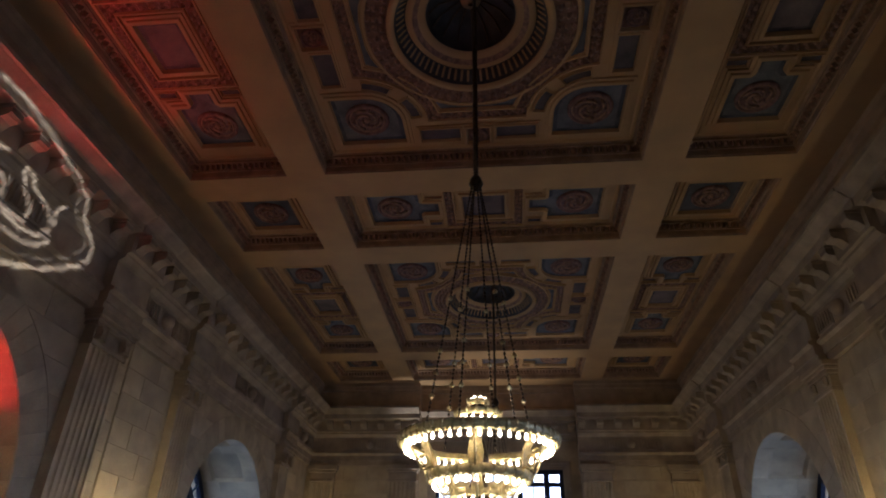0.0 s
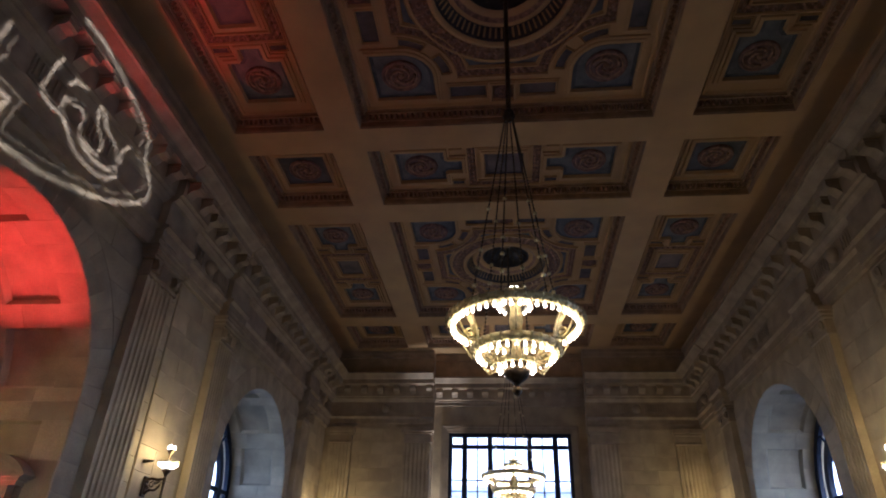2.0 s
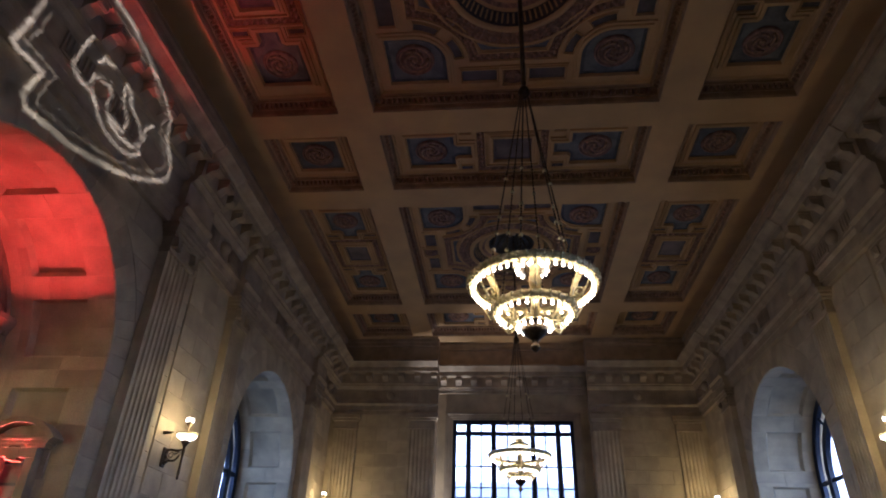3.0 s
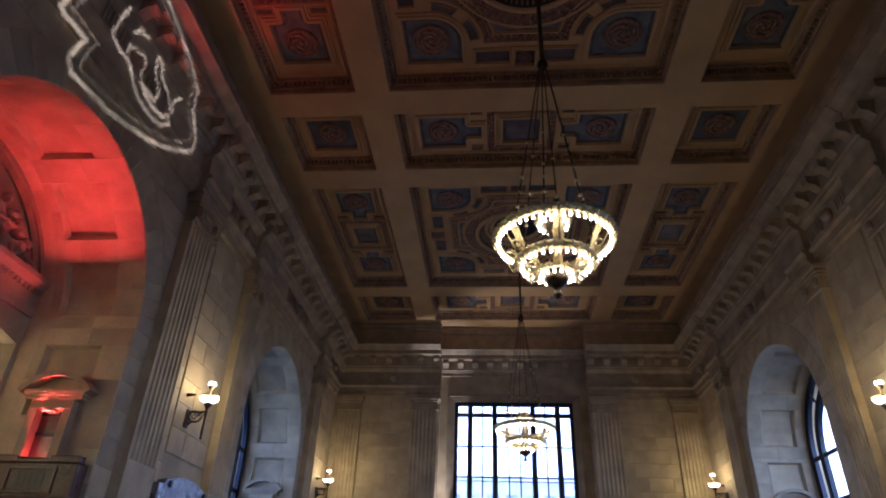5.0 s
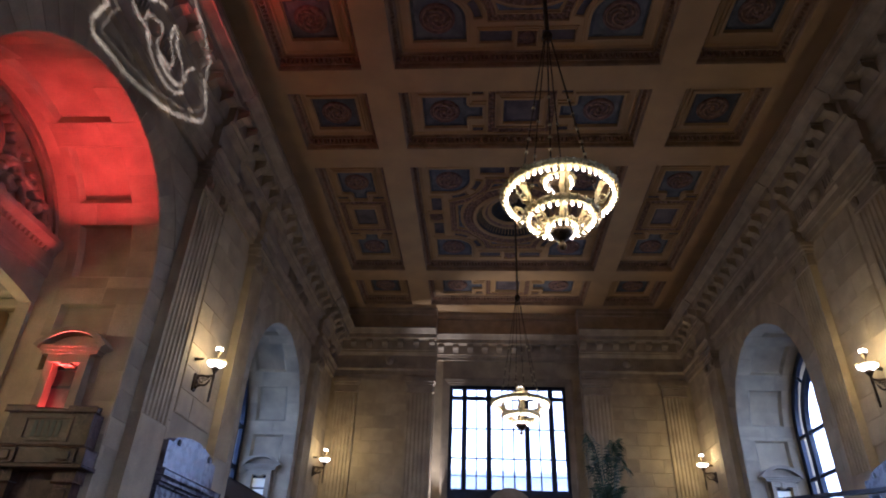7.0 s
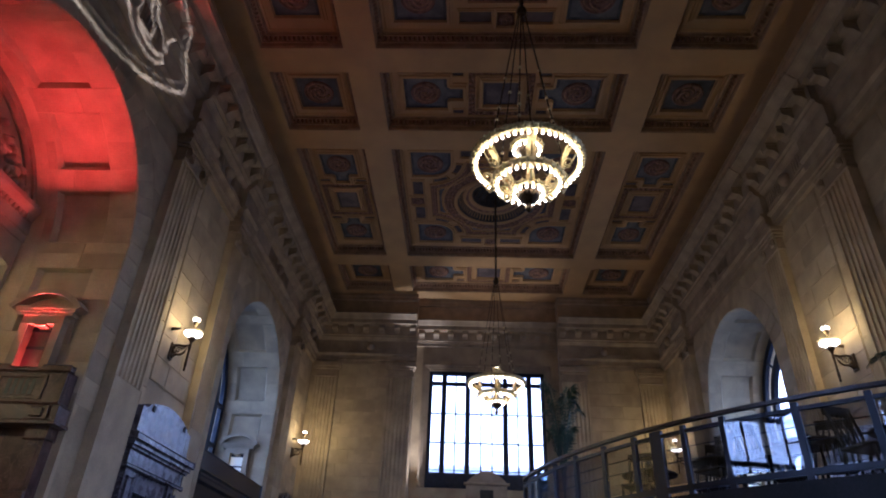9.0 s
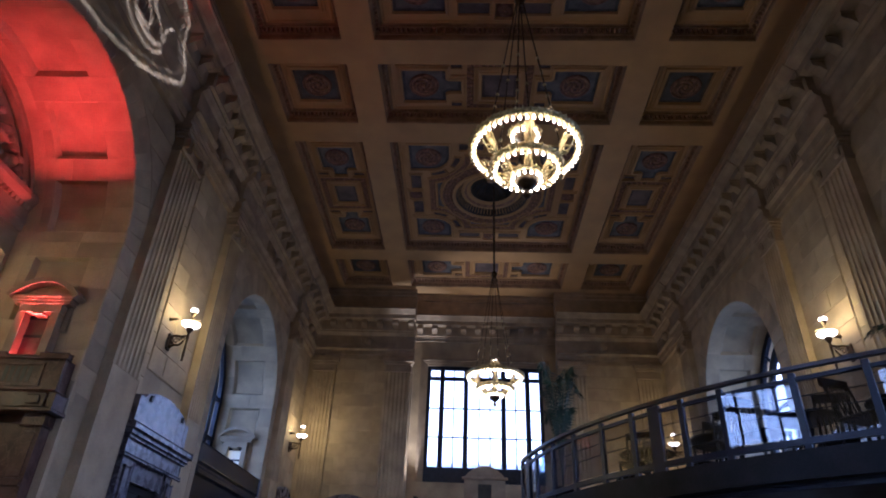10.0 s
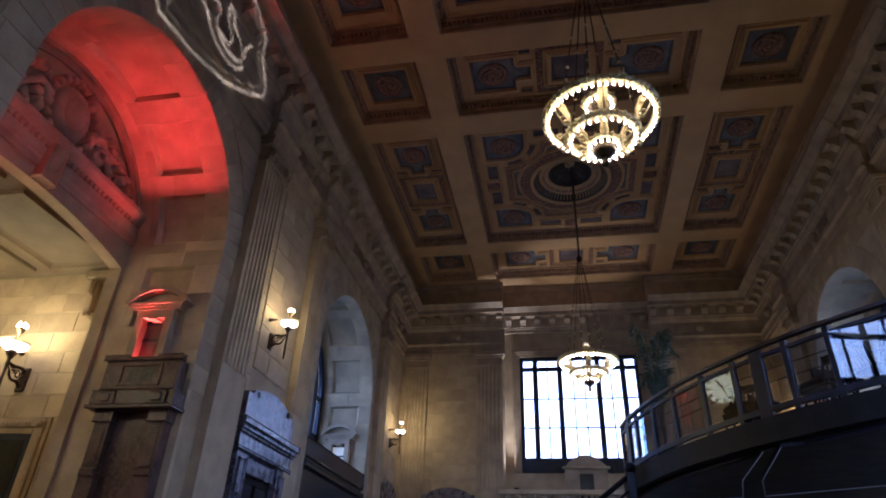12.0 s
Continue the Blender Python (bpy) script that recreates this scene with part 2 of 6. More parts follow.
    def done(self, name, mat=None, parent=None, label="", category="", group="", kind=""):
        bmesh.ops.recalc_face_normals(self.bm, faces=self.bm.faces)
        me = bpy.data.meshes.new(name)
        self.bm.to_mesh(me)
        self.bm.free()
        for mm in (self.mats or [mat]):
            me.materials.append(mm)
        ob = new(name, me)
        if parent is not None:
            ob.parent = parent
        return tagged(ob, label, category, group, kind)


def inset(path, d):
    """The outline moved inwards by d, with mitred corners."""
    n, out = len(path), []
    area = sum(path[i][0] * path[(i + 1) % n][1] - path[(i + 1) % n][0] * path[i][1] for i in range(n))
    sgn = 1 if area > 0 else -1
    for i in range(n):
        a, b, c = Vector(path[i - 1]), Vector(path[i]), Vector(path[(i + 1) % n])
        e, f = (b - a).normalized(), (c - b).normalized()
        n1, n2 = Vector((-e.y, e.x)) * sgn, Vector((-f.y, f.x)) * sgn
        m = (n1 + n2)
        m = m / max(0.25, m.length_squared / 2)
        out.append((b.x + m.x * d, b.y + m.y * d))
    return out


def rect(x0, y0, x1, y1):
    return [(x0, y0), (x1, y0), (x1, y1), (x0, y1)]


def empty(name, m=None, label="", category="", group="", kind=""):
    ob = new(name)
    if m is not None:
        ob.matrix_basis = m
    return tagged(ob, label, category, group, kind)


def part(name, mesh, mat, parent, label=""):
    return mesh.done(name, mat, parent, label)


def arc(c0, c1, r, a0, a1, n):
    return [(c0 + r * math.cos(radians(a0 + (a1 - a0) * i / n)), c1 + r * math.sin(radians(a0 + (a1 - a0) * i / n))) for i in range(n + 1)]

# ---- the hall: plan ----
W, BACK, CEIL = 12.2, 15.5, 22.45      # wall face, niche back, ceiling beams
SPRING, RAD = 11.82, 4.35
ARCHES = (-5.45, 12.25, 30.4)
NORTH, SOUTH = 42.0, -17.4
PILASTERS = ((-11.55, 1.5), (0.5, 1.5), (18.36, 1.76), (24.08, 1.4), (36.15, 1.5))
PANELS = ((5, 28), (37.5, 62), (73, 107), (118, 142.5), (152, 175))
PANELS_NORTH = ((7.5, 33), (44.5, 70.5), (81, 99), (109.5, 135.5), (147, 172.5))


def bay(c, s):
    """Springing height, soffit panels, top and bottom of the jamb panel, and the panels' two sides, of the arch at c."""
    if c > 20:
        return SPRING + (0.23 if s < 0 else 0.42), PANELS_NORTH, 0.2, 2.3, 12.92, 14.65
    return SPRING, PANELS, 0.55, 2.7, 13.1, 14.85


Mesh().box((-34, SOUTH - 1, -0.3), (16.5, 50, 0)).done("floor", FLOORM, label="dark polished stone floor of the hall", category="floor", kind="structure")


def arch_path(s, c, r, z0, n=32):
    """(y, z) of an arched opening, from its right foot over the crown to its left foot."""
    return [(c + r, z0)] + arc(c, bay(c, s)[0], r, 0, 180, n) + [(c - r, z0)]


def side_wall(s, name):
    m = Mesh(s)
    cuts = [SOUTH - 0.8] + [e for c in ARCHES for e in (c - RAD - 0.16, c + RAD + 0.16)] + [NORTH + 0.9]
    for a, b in zip(cuts[::2], cuts[1::2]):
        m.box((W, a, 0), (BACK + 0.5, b, CEIL + 0.6))
    for c in ARCHES:
        r = RAD + 0.16
        m.prism([*arc(c, bay(c, s)[0], r, 0, 180, 32), (c - r, CEIL + 0.6), (c + r, CEIL + 0.6)], "x", W, BACK + 0.5)
    return m.done(name, STONE, label="tall limestone ashlar wall with round-arched bays", category="wall", kind="structure")


def lining(s, c, back=BACK):
    """The soffit and jambs of one arch, with sunk panels."""
    m = Mesh(s)
    spring, panels, jt, jb, d0, d1 = bay(c, s)

    def at(u, d, deep=0.0):
        r = RAD + deep
        if u < 0:
            return (d, c + r, spring + u)
        if u > 180:
            return (d, c - r, spring - (u - 180))
        return (d, c + r * math.cos(radians(u)), spring + r * math.sin(radians(u)))

    def sheet(u0, u1, a, b, n):
        us = [u0 + (u1 - u0) * i / n for i in range(n + 1)]
        for p, q in zip(us, us[1:]):
            m.face((at(p, a), at(q, a), at(q, b), at(p, b)))

    cuts = [-spring, -jb, -jt, 0] + [a for p in panels for a in p] + [180, 180 + jt, 180 + jb, 180 + spring]
    sunk = {(-jb, -jt), (180 + jt, 180 + jb), *panels}
    for u0, u1 in zip(cuts, cuts[1:]):
        n = max(1, round((u1 - u0) / 5)) if u0 >= 0 and u1 <= 180 else 1
        if (u0, u1) not in sunk:
            sheet(u0, u1, W, back, n)
            continue
        sheet(u0, u1, W, d0, n)
        sheet(u0, u1, d1, back, n)
        k = 1.5 if 0 <= u0 < 180 else 0.09
        us = [u0 + (u1 - u0) * i / n for i in range(n + 1)]
        vs = [u0 + k + (u1 - u0 - 2 * k) * i / n for i in range(n + 1)]
        for i in range(n):
            for (a, b) in ((d0, d0 + 0.14), (d1, d1 - 0.14)):
                m.face((at(us[i], a), at(us[i + 1], a), at(vs[i + 1], b, 0.2), at(vs[i], b, 0.2)))
            m.face((at(vs[i], d0 + 0.14, 0.2), at(vs[i + 1], d0 + 0.14, 0.2), at(vs[i + 1], d1 - 0.14, 0.2), at(vs[i], d1 - 0.14, 0.2)))
        for a, b in ((us[0], vs[0]), (us[-1], vs[-1])):
            m.face((at(a, d0), at(a, d1), at(b, d1 - 0.14, 0.2), at(b, d0 + 0.14, 0.2)))
    # front edge of the lining
    us = [-spring] + [180 * i / 36 for i in range(37)] + [180 + spring]
    for p, q in zip(us, us[1:]):
        m.face((at(p, W), at(q, W), at(q, W, 0.2), at(p, W, 0.2)))
    return m.done("arch_lining", STONE, label="limestone arch soffit with sunk square panels", category="arch", kind="structure", group="arches of the hall")


RESSAUTS = ((-12.5, -10.6), (-1.9, 1.6), (17.3, 19.42), (23.15, 25.0), (35.15, 37.15))
ENTAB = [(0.1, 17.4), (-0.2, 17.4), (-0.2, 17.68), (-0.27, 17.68), (-0.27, 18.0), (-0.4, 18.1), (-0.4, 18.2), (-0.25, 18.24), (-0.25, 19.12),
         (-0.35, 19.16), (-0.48, 19.3), (-0.48, 19.4), (-0.6, 19.42), (-0.6, 20.1), (-1.1, 20.14), (-1.1, 20.42), (-1.2, 20.46), (-1.42, 20.68), (-1.5, 20.7), (-1.5, 20.82), (0.1, 20.82)]
MODILLION = [(0.02, 20.08), (-0.46, 20.08), (-0.47, 19.86), (-0.4, 19.78), (-0.2, 19.74), (-0.06, 19.6), (0.02, 19.48)]


def entablature(s):
    """Architrave, frieze, modillion course, cornice and attic along one side, broken forward over the pilasters."""
    m = Mesh(s)
    m.prism([(W + o, z) for o, z in ENTAB], "y", SOUTH, 41.3, TRIM)
    ob = m.done("entablature", TRIM, label="moulded limestone entablature with a deep cornice", category="entablature", kind="structure")
    for a, b in RESSAUTS:
        fwd = [(W + o - (0.3 if o < 0 and z < 20.12 else 0.06 if o < 0 else 0.0), z - 0.006) for o, z in ENTAB]
        part("ressaut", Mesh(s).prism(fwd, "y", a, b, TRIM), TRIM, ob)
    m = Mesh(s)
    m.prism([(W + 0.1, 20.82), (11.55, 20.82), (11.55, 21.02), (11.62, 21.06), (11.62, 21.95), (11.5, 22.0), (11.45, 22.2), (11.36, 22.25), (11.36, CEIL + 0.02), (W + 0.1, CEIL + 0.02)], "y", SOUTH, 41.3, ATTIC)
    m.done("attic", ATTIC, label="brown painted attic band under the ceiling", category="attic", kind="structure")
    mod = Mesh(s)
    mod.prism([(W - 0.6 + o, z) for o, z in MODILLION], "y", -0.2, 0.2, TRIM)
    mod.box((W - 0.58, -0.24, 20.02), (W - 1.09, 0.24, 20.1), TRIM)
    first, y = None, 0.9
    while y < 40.3:
        fwd = -0.28 if any(a - 0.1 < y < b + 0.1 for a, b in RESSAUTS) else 0.0
        if first is None:
            first = mod.done("modillion", TRIM, ob)
            first.matrix_basis = pose(s * fwd, y, 0)
        else:
            o = new("modillion", first.data)
            o.parent, o.matrix_basis = ob, pose(s * fwd, y, 0)
        y += 1.05
    for c in (21.3, 12.25, 30.05, 39.0):
        f = Mesh(s)
        face = W - 0.25
        for k in (-1, 1):
            f.box((face, c + k * 1.2 - 0.62, 18.34), (face - 0.05, c + k * 1.2 + 0.62, 19.04), bevel=0.02)
            for i in range(6):
                f.box((face - 0.05, c + k * 1.2 - 0.53 + i * 0.19, 18.42), (face - 0.1, c + k * 1.2 - 0.42 + i * 0.19, 18.96), bevel=0.02)
        f.ball((face - 0.04, c, 18.68), 0.3, None, 12)
        f.done("frieze_panel", TRIM, ob, "fluted frieze panel with a round boss")
    return ob


def pilaster(s, y, width=1.5, face=11.85, label="fluted limestone pilaster with a moulded capital"):
    th = empty("pilaster", pose(0, 0, 0), label, "pilaster", "pilasters of the hall", "structure")
    b = Mesh(s)
    h = width / 2
    b.box((W + 0.05, y - h - 0.12, 0), (face - 0.08, y + h + 0.12, 1.1), bevel=0.03)
    b.box((W + 0.05, y - h, 1.1), (face, y + h, 8.2), bevel=0.015)
    part("base", b, STONE, th)
    f = Mesh(s)
    n = 6
    pitch = (width - 0.16) / n
    pts = [(W + 0.05, y - h), (face, y - h)]
    for i in range(n):
        a = y - h + 0.08 + pitch * i + 0.045
        w = pitch - 0.09
        pts += [(face, a)] + [(face + 0.075 * math.sin(math.pi * k / 4), a + w * (1 - math.cos(math.pi * k / 4)) / 2) for k in range(1, 4)] + [(face, a + w)]
    pts += [(face, y + h), (W + 0.05, y + h)]
    f.prism(pts, "z", 8.2, 16.35)
    part("shaft", f, STONE, th)
    c = Mesh(s)
    for z0, z1, out in ((16.35, 16.5, 0.06), (16.5, 16.95, 0.02), (16.95, 17.08, 0.10), (17.08, 17.22, 0.17), (17.22, 17.42, 0.24)):
        c.box((W + 0.05, y - h - out, z0), (face - out, y + h + out, z1 - 0.004), bevel=0.025)
    for k in (-1, 1):
        c.box((face - 0.02, y + k * (h - 0.22) - 0.16, 16.54), (face - 0.16, y + k * (h - 0.22) + 0.16, 16.92), bevel=0.06)
        c.box((face - 0.16, y + k * (h - 0.22) - 0.09, 16.62), (face - 0.2, y + k * (h - 0.22) + 0.09, 16.82), bevel=0.04)
    part("capital", c, TRIM, th)
    return th


for s, nm in ((-1, "wall_west"), (1, "wall_east")):
    side_wall(s, nm)
    for c in ARCHES:
        lining(s, c, 15.75 if s < 0 and c == ARCHES[1] else BACK)
    entablature(s)
    for y, wide in PILASTERS:
        pilaster(s, y - (0.28 if s > 0 and y > 20 and y < 30 else 0.0), wide)
    # sunk panel between the paired pilasters
    m = Mesh(s)
    m.box((W + 0.02, 20.1, 8.95), (W - 0.03, 23.15, 17.38), bevel=0.012)
    m.done("wall_panel", STONE, label="raised plain limestone panel between paired pilasters", category="panel", kind="structure")

# north end wall: a recessed middle with the great window, two flanks set forward
m = Mesh()
WX, WZ0, WZ1 = 3.98, 10.32, 17.3
m.box((-BACK, 42.0, 0), (-WX, 42.7, CEIL + 0.6)).box((WX, 42.0, 0), (BACK, 42.7, CEIL + 0.6))
m.box((-WX, 42.0, 0), (WX, 42.7, WZ0)).box((-WX, 42.0, WZ1), (WX, 42.7, CEIL + 0.6))
for k in (-1, 1):
    m.box((k * 5.03, 41.3, 0), (k * (W + 0.05), 42.0, CEIL + 0.6))
m.done("wall_north", STONE, label="limestone end wall with a recessed window bay", category="wall", kind="structure")
# The opening is added, out of view, to let daylight in from the south.
m = Mesh()
m.box((-BACK, SOUTH - 0.7, 0), (-2.2, SOUTH, CEIL + 0.6)).box((2.2, SOUTH - 0.7, 0), (BACK, SOUTH, CEIL + 0.6))
m.box((-2.2, SOUTH - 0.7, 0), (2.2, SOUTH, 5.0)).box((-2.2, SOUTH - 0.7, 15.0), (2.2, SOUTH, CEIL + 0.6))
m.done("wall_south", STONE, label="plain limestone end wall with an added window opening", category="wall", kind="structure")

for k in (-1, 1):
    for xc, w in ((5.95, 1.74), (11.08, 1.56)):
        th = empty("pilaster", pose(0, 0, 0), "flat limestone pilaster beside the end window", "pilaster", "pilasters of the end wall", "structure")
        a = Mesh()
        face = 40.95 if xc == 5.95 else 41.15
        x0, nf = k * xc - w / 2, 6 if w > 1.2 else 4
        a.box((x0, 41.35, 0), (x0 + w, face, 8.2), bevel=0.02)
        pitch, line = (w - 0.16) / nf, [(x0, 41.35), (x0, face)]
        for i in range(nf):
            u, fw = x0 + 0.08 + pitch * i + 0.045, pitch - 0.09
            line += [(u, face)] + [(u + fw * (1 - math.cos(math.pi * q / 4)) / 2, face + 0.06 * math.sin(math.pi * q / 4)) for q in range(1, 4)] + [(u + fw, face)]
        a.prism(line + [(x0 + w, face), (x0 + w, 41.35)], "z", 8.2, 16.4)
        part("shaft", a, STONE, th)
        a = Mesh()
        for z0, z1, out in ((16.4, 16.52, 0.05), (16.52, 16.95, 0.0), (16.95, 17.1, 0.09), (17.1, 17.42, 0.18)):
            a.box((k * xc - w / 2 - out, 41.35, z0), (k * xc + w / 2 + out, face - out, z1 - 0.004), bevel=0.025)
        part("capital", a, TRIM, th)
for x0, x1, y in ((-W, -4.95, 41.44), (4.95, W, 41.44), (-4.95, 4.95, 42.15)):
    e = Mesh()
    mid = abs(x0 + x1) < 1
    e.prism([(y + o * (0.8 if mid else 1.0), z) for o, z in (ENTAB[8:-1] + [(0.1, 20.82), (0.1, 19.06), (-0.45, 19.06), (-0.45, 19.12)] if mid else ENTAB)], "x", x0, x1, TRIM)
    ob = e.done("entablature", TRIM, label="moulded limestone entablature over the end wall", category="entablature", kind="structure")
    q = Mesh()
    q.prism([(o * 0.8, z) for o, z in MODILLION], "x", -0.2, 0.2, TRIM)
    first = None
    n = round((x1 - x0 - 0.5) / 1.05)
    for i in range(n + 1):
        p = pose(x0 + 0.3 + i * (x1 - x0 - 0.6) / n, y - (0.46 if mid else 0.58), 0)
        if first is None:
            first = o = q.done("modillion", TRIM, ob)
        else:
            o = new("modillion", first.data)
            o.parent = ob
        o.matrix_basis = p
    f = y - 1.1 if not mid else y - 1.0
    a = Mesh().prism([(y + 0.4, 20.82), (f + 0.12, 20.82), (f + 0.12, 21.0), (f + 0.2, 21.04), (f + 0.2, 21.95), (f + 0.08, 22.0), (f + 0.06, 22.2), (f, 22.25), (f, CEIL + 0.02), (y + 0.4, CEIL + 0.02)], "x", x0, x1)
    a.done("attic", ATTIC, label="plain brown painted attic band under the ceiling", category="attic", kind="structure")
for k in (-1, 1):
    b = Mesh()
    b.box((k * 8.2 - 1.9, 41.28, 18.36), (k * 8.2 + 1.9, 41.18, 19.0), bevel=0.03)
    b.ball((k * 8.2, 41.18, 18.68), 0.28)
    for i in range(8):
        for q in (-1, 1):
            b.box((k * 8.2 + q * (0.45 + i * 0.16), 41.18, 18.44), (k * 8.2 + q * (0.55 + i * 0.16), 41.12, 18.92), bevel=0.02)
    b.done("frieze_panel", TRIM, label="carved frieze panel with a round boss", category="frieze", kind="structure")

# ---- ceiling ----
ROWS_Y = ((36.1, 39.85, "s"), (24.12, 34.78, "b"), (18.99, 22.7, "s"), (7.0, 17.66, "b"), (1.87, 5.58, "s"), (-10.12, 0.54, "b"), (-15.25, -11.54, "s"))
COLS = ((-10.17, -6.69), (-5.335, 5.335), (6.69, 10.17))
P = CEIL + 0.67
ce = Mesh()


def ring_band(path, w, z, n_gap=0.3):
    """A sunk red-brown band crowded with leaf knobs, edged by cream fillets."""
    ce.border(path, [(0, 0), (0, -0.1), (0.05, -0.1), (0.07, -0.02)], z, CREAM)
    ce.border(path, [(0.07, -0.02), (w - 0.07, -0.02)], z, RUST)
    ce.border(path, [(w - 0.07, -0.02), (w - 0.05, -0.1), (w, -0.1), (w, 0)], z, CREAM)
    knobs(inset(path, w * 0.34), w * 0.2, z - 0.02, n_gap)
    knobs(inset(path, w * 0.66), w * 0.2, z - 0.02, n_gap * 0.93)


def knobs(path, r, z, gap, mat=None):
    n = len(path)
    for i in range(n):
        a, b = Vector(path[i]), Vector(path[(i + 1) % n])
        k = max(1, round((b - a).length / gap))
        for j in range(k):
            p = a.lerp(b, (j + 0.5) / k)
            t = (b - a).normalized()
            tip = ce.v((p.x, p.y, z - 0.11))
            ring = [ce.v((p.x + t.x * u * r * 1.3 - t.y * w * r, p.y + t.y * u * r * 1.3 + t.x * w * r, z)) for u, w in ((1, 0), (0.3, 0.9), (-0.8, 0.7), (-1, 0), (-0.8, -0.7), (0.3, -0.9))]
            for q in range(6):
                ce.bm.faces.new((ring[q], ring[(q + 1) % 6], tip)).material_index = ce.slot(mat or LEAFWORK)


def darts(path, z, gap=0.2):
    """The egg-and-dart course at the top of a coffer's side."""
    n = len(path)
    for i in range(n):
        a, b = Vector(path[i]), Vector(path[(i + 1) % n])
        k = max(1, round((b - a).length / gap))
        t = (b - a).normalized()
        nn = Vector((-t.y, t.x))
        m = ce.slot(LEAFWORK)
        for j in range(k):
            p = a.lerp(b, (j + 0.5) / k)
            q = [ce.v((p.x + t.x * u + nn.x * w, p.y + t.y * u + nn.y * w, z + h)) for u, w, h in ((-0.065, 0.0, 0.0), (0.065, 0.0, 0.0), (0.075, 0.05, 0.17), (-0.075, 0.05, 0.17), (0, 0.09, 0.0), (0, 0.15, 0.15))]
            for f in ((0, 1, 4), (1, 2, 5, 4), (3, 0, 4, 5)):
                ce.bm.faces.new([q[g] for g in f]).material_index = m


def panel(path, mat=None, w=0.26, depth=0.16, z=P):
    """A painted field with a darker strip along its edge, inside a stepped raised cream moulding."""
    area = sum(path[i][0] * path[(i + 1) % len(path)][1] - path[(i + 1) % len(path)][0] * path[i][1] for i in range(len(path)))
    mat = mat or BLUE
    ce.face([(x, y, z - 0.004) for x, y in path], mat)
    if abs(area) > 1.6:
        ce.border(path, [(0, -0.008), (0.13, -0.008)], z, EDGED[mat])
    ce.border(path, [(-w, 0), (-w, -depth * 0.45), (-w * 0.62, -depth * 0.5), (-w * 0.55, -depth * 0.9), (-w * 0.3, -depth), (-0.03, -depth), (0, -0.008)], z, CREAM)


def medallion(x, y, r, z=P):
    """A round carved boss: a rim, a beaded ring and a curling scroll with leaves."""
    ce.lathe([(r, 0), (r, -0.07), (r * 0.93, -0.12), (r * 0.86, -0.07), (r * 0.82, -0.02), (0.01, -0.02)], 28, (x, y, z - 0.008), TERRA)
    ce.lathe([(r * 0.84, -0.03), (r * 0.8, -0.085), (r * 0.74, -0.03)], 24, (x, y, z - 0.008), LEAFWORK)
    spin = (x * 1.7 + y * 0.9) % 6.28
    for q in range(3):
        a0 = spin + q * 2.094
        line = []
        for i in range(9):
            a, d = a0 + i * 0.42, r * (0.68 - 0.058 * i)
            line.append((x + d * math.cos(a), y + d * math.sin(a), z - 0.06))
        ce.tube(line, [r * 0.075] * 6 + [r * 0.065, r * 0.06, r * 0.05], 5, LEAFWORK)
        for i in range(3):
            a = a0 + 0.9 + i * 0.55
            d = r * (0.62 - 0.16 * i)
            ce.lathe([(r * 0.12, 0), (r * 0.09, -0.06), (0.001, -0.08)], 6, (x + d * math.cos(a), y + d * math.sin(a), z - 0.03), TERRA)
    ce.lathe([(r * 0.16, 0), (r * 0.14, -0.08), (r * 0.05, -0.11), (0.001, -0.08)], 10, (x, y, z - 0.03), LEAFWORK)


def coffer(x0, y0, x1, y1, hole=0.0):
    o = rect(x0, y0, x1, y1)
    ce.border(o, [(0, 0), (0, 0.05), (0.025, 0.07), (0.025, 0.28), (0.07, 0.29), (0.07, 0.35)], CEIL, SIDE)
    darts(inset(o, 0.07), CEIL + 0.35)
    ce.border(o, [(0.07, 0.35), (0.07, 0.52), (0.24, 0.53), (0.24, 0.6), (0.3, 0.67)], CEIL, SIDE)
    o = inset(o, 0.3)
    ce.border(inset(o, 0.02), [(0, 0), (0, -0.05), (0.07, -0.05), (0.1, -0.02), (0.12, 0)], P, CREAM)
    if not hole:
        ce.face([(x, y, P) for x, y in o], CREAM)
        return
    cx, cy = (x0 + x1) / 2, (y0 + y1) / 2
    for q in range(4):
        a = -135 + 90 * q
        ce.face([(*o[q], P), (*o[(q + 1) % 4], P)] + [(x, y, P) for x, y in arc(cx, cy, hole, a + 90, a, 12)], CREAM)


def keyhole(x, y, h, tx, ty, tongue, mat=None):
    """A painted square with a medallion and a tongue towards (tx, ty)."""
    k = 0.36
    if tx:
        p = [(x - tx * h, y - h), (x + tx * h, y - h), (x + tx * h, y - k - 0.12), (x + tx * (h + 0.14), y - k), (x + tx * (h + tongue), y - k), (x + tx * (h + tongue), y + k), (x + tx * (h + 0.14), y + k), (x + tx * h, y + k + 0.12), (x + tx * h, y + h), (x - tx * h, y + h)]
    else:
        p = [(x - h, y - ty * h), (x - h, y + ty * h), (x - k - 0.12, y + ty * h), (x - k, y + ty * (h + 0.14)), (x - k, y + ty * (h + tongue)), (x + k, y + ty * (h + tongue)), (x + k, y + ty * (h + 0.14)), (x + k + 0.12, y + ty * h), (x + h, y + ty * h), (x + h, y - ty * h)]
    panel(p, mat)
    medallion(x, y, h * 0.7)


def ornate(x, y, hx, hy):
    ring_band(rect(x - hx, y - hy, x + hx, y + hy), 0.44, P)
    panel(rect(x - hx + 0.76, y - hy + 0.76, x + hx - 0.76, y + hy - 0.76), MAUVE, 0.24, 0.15)


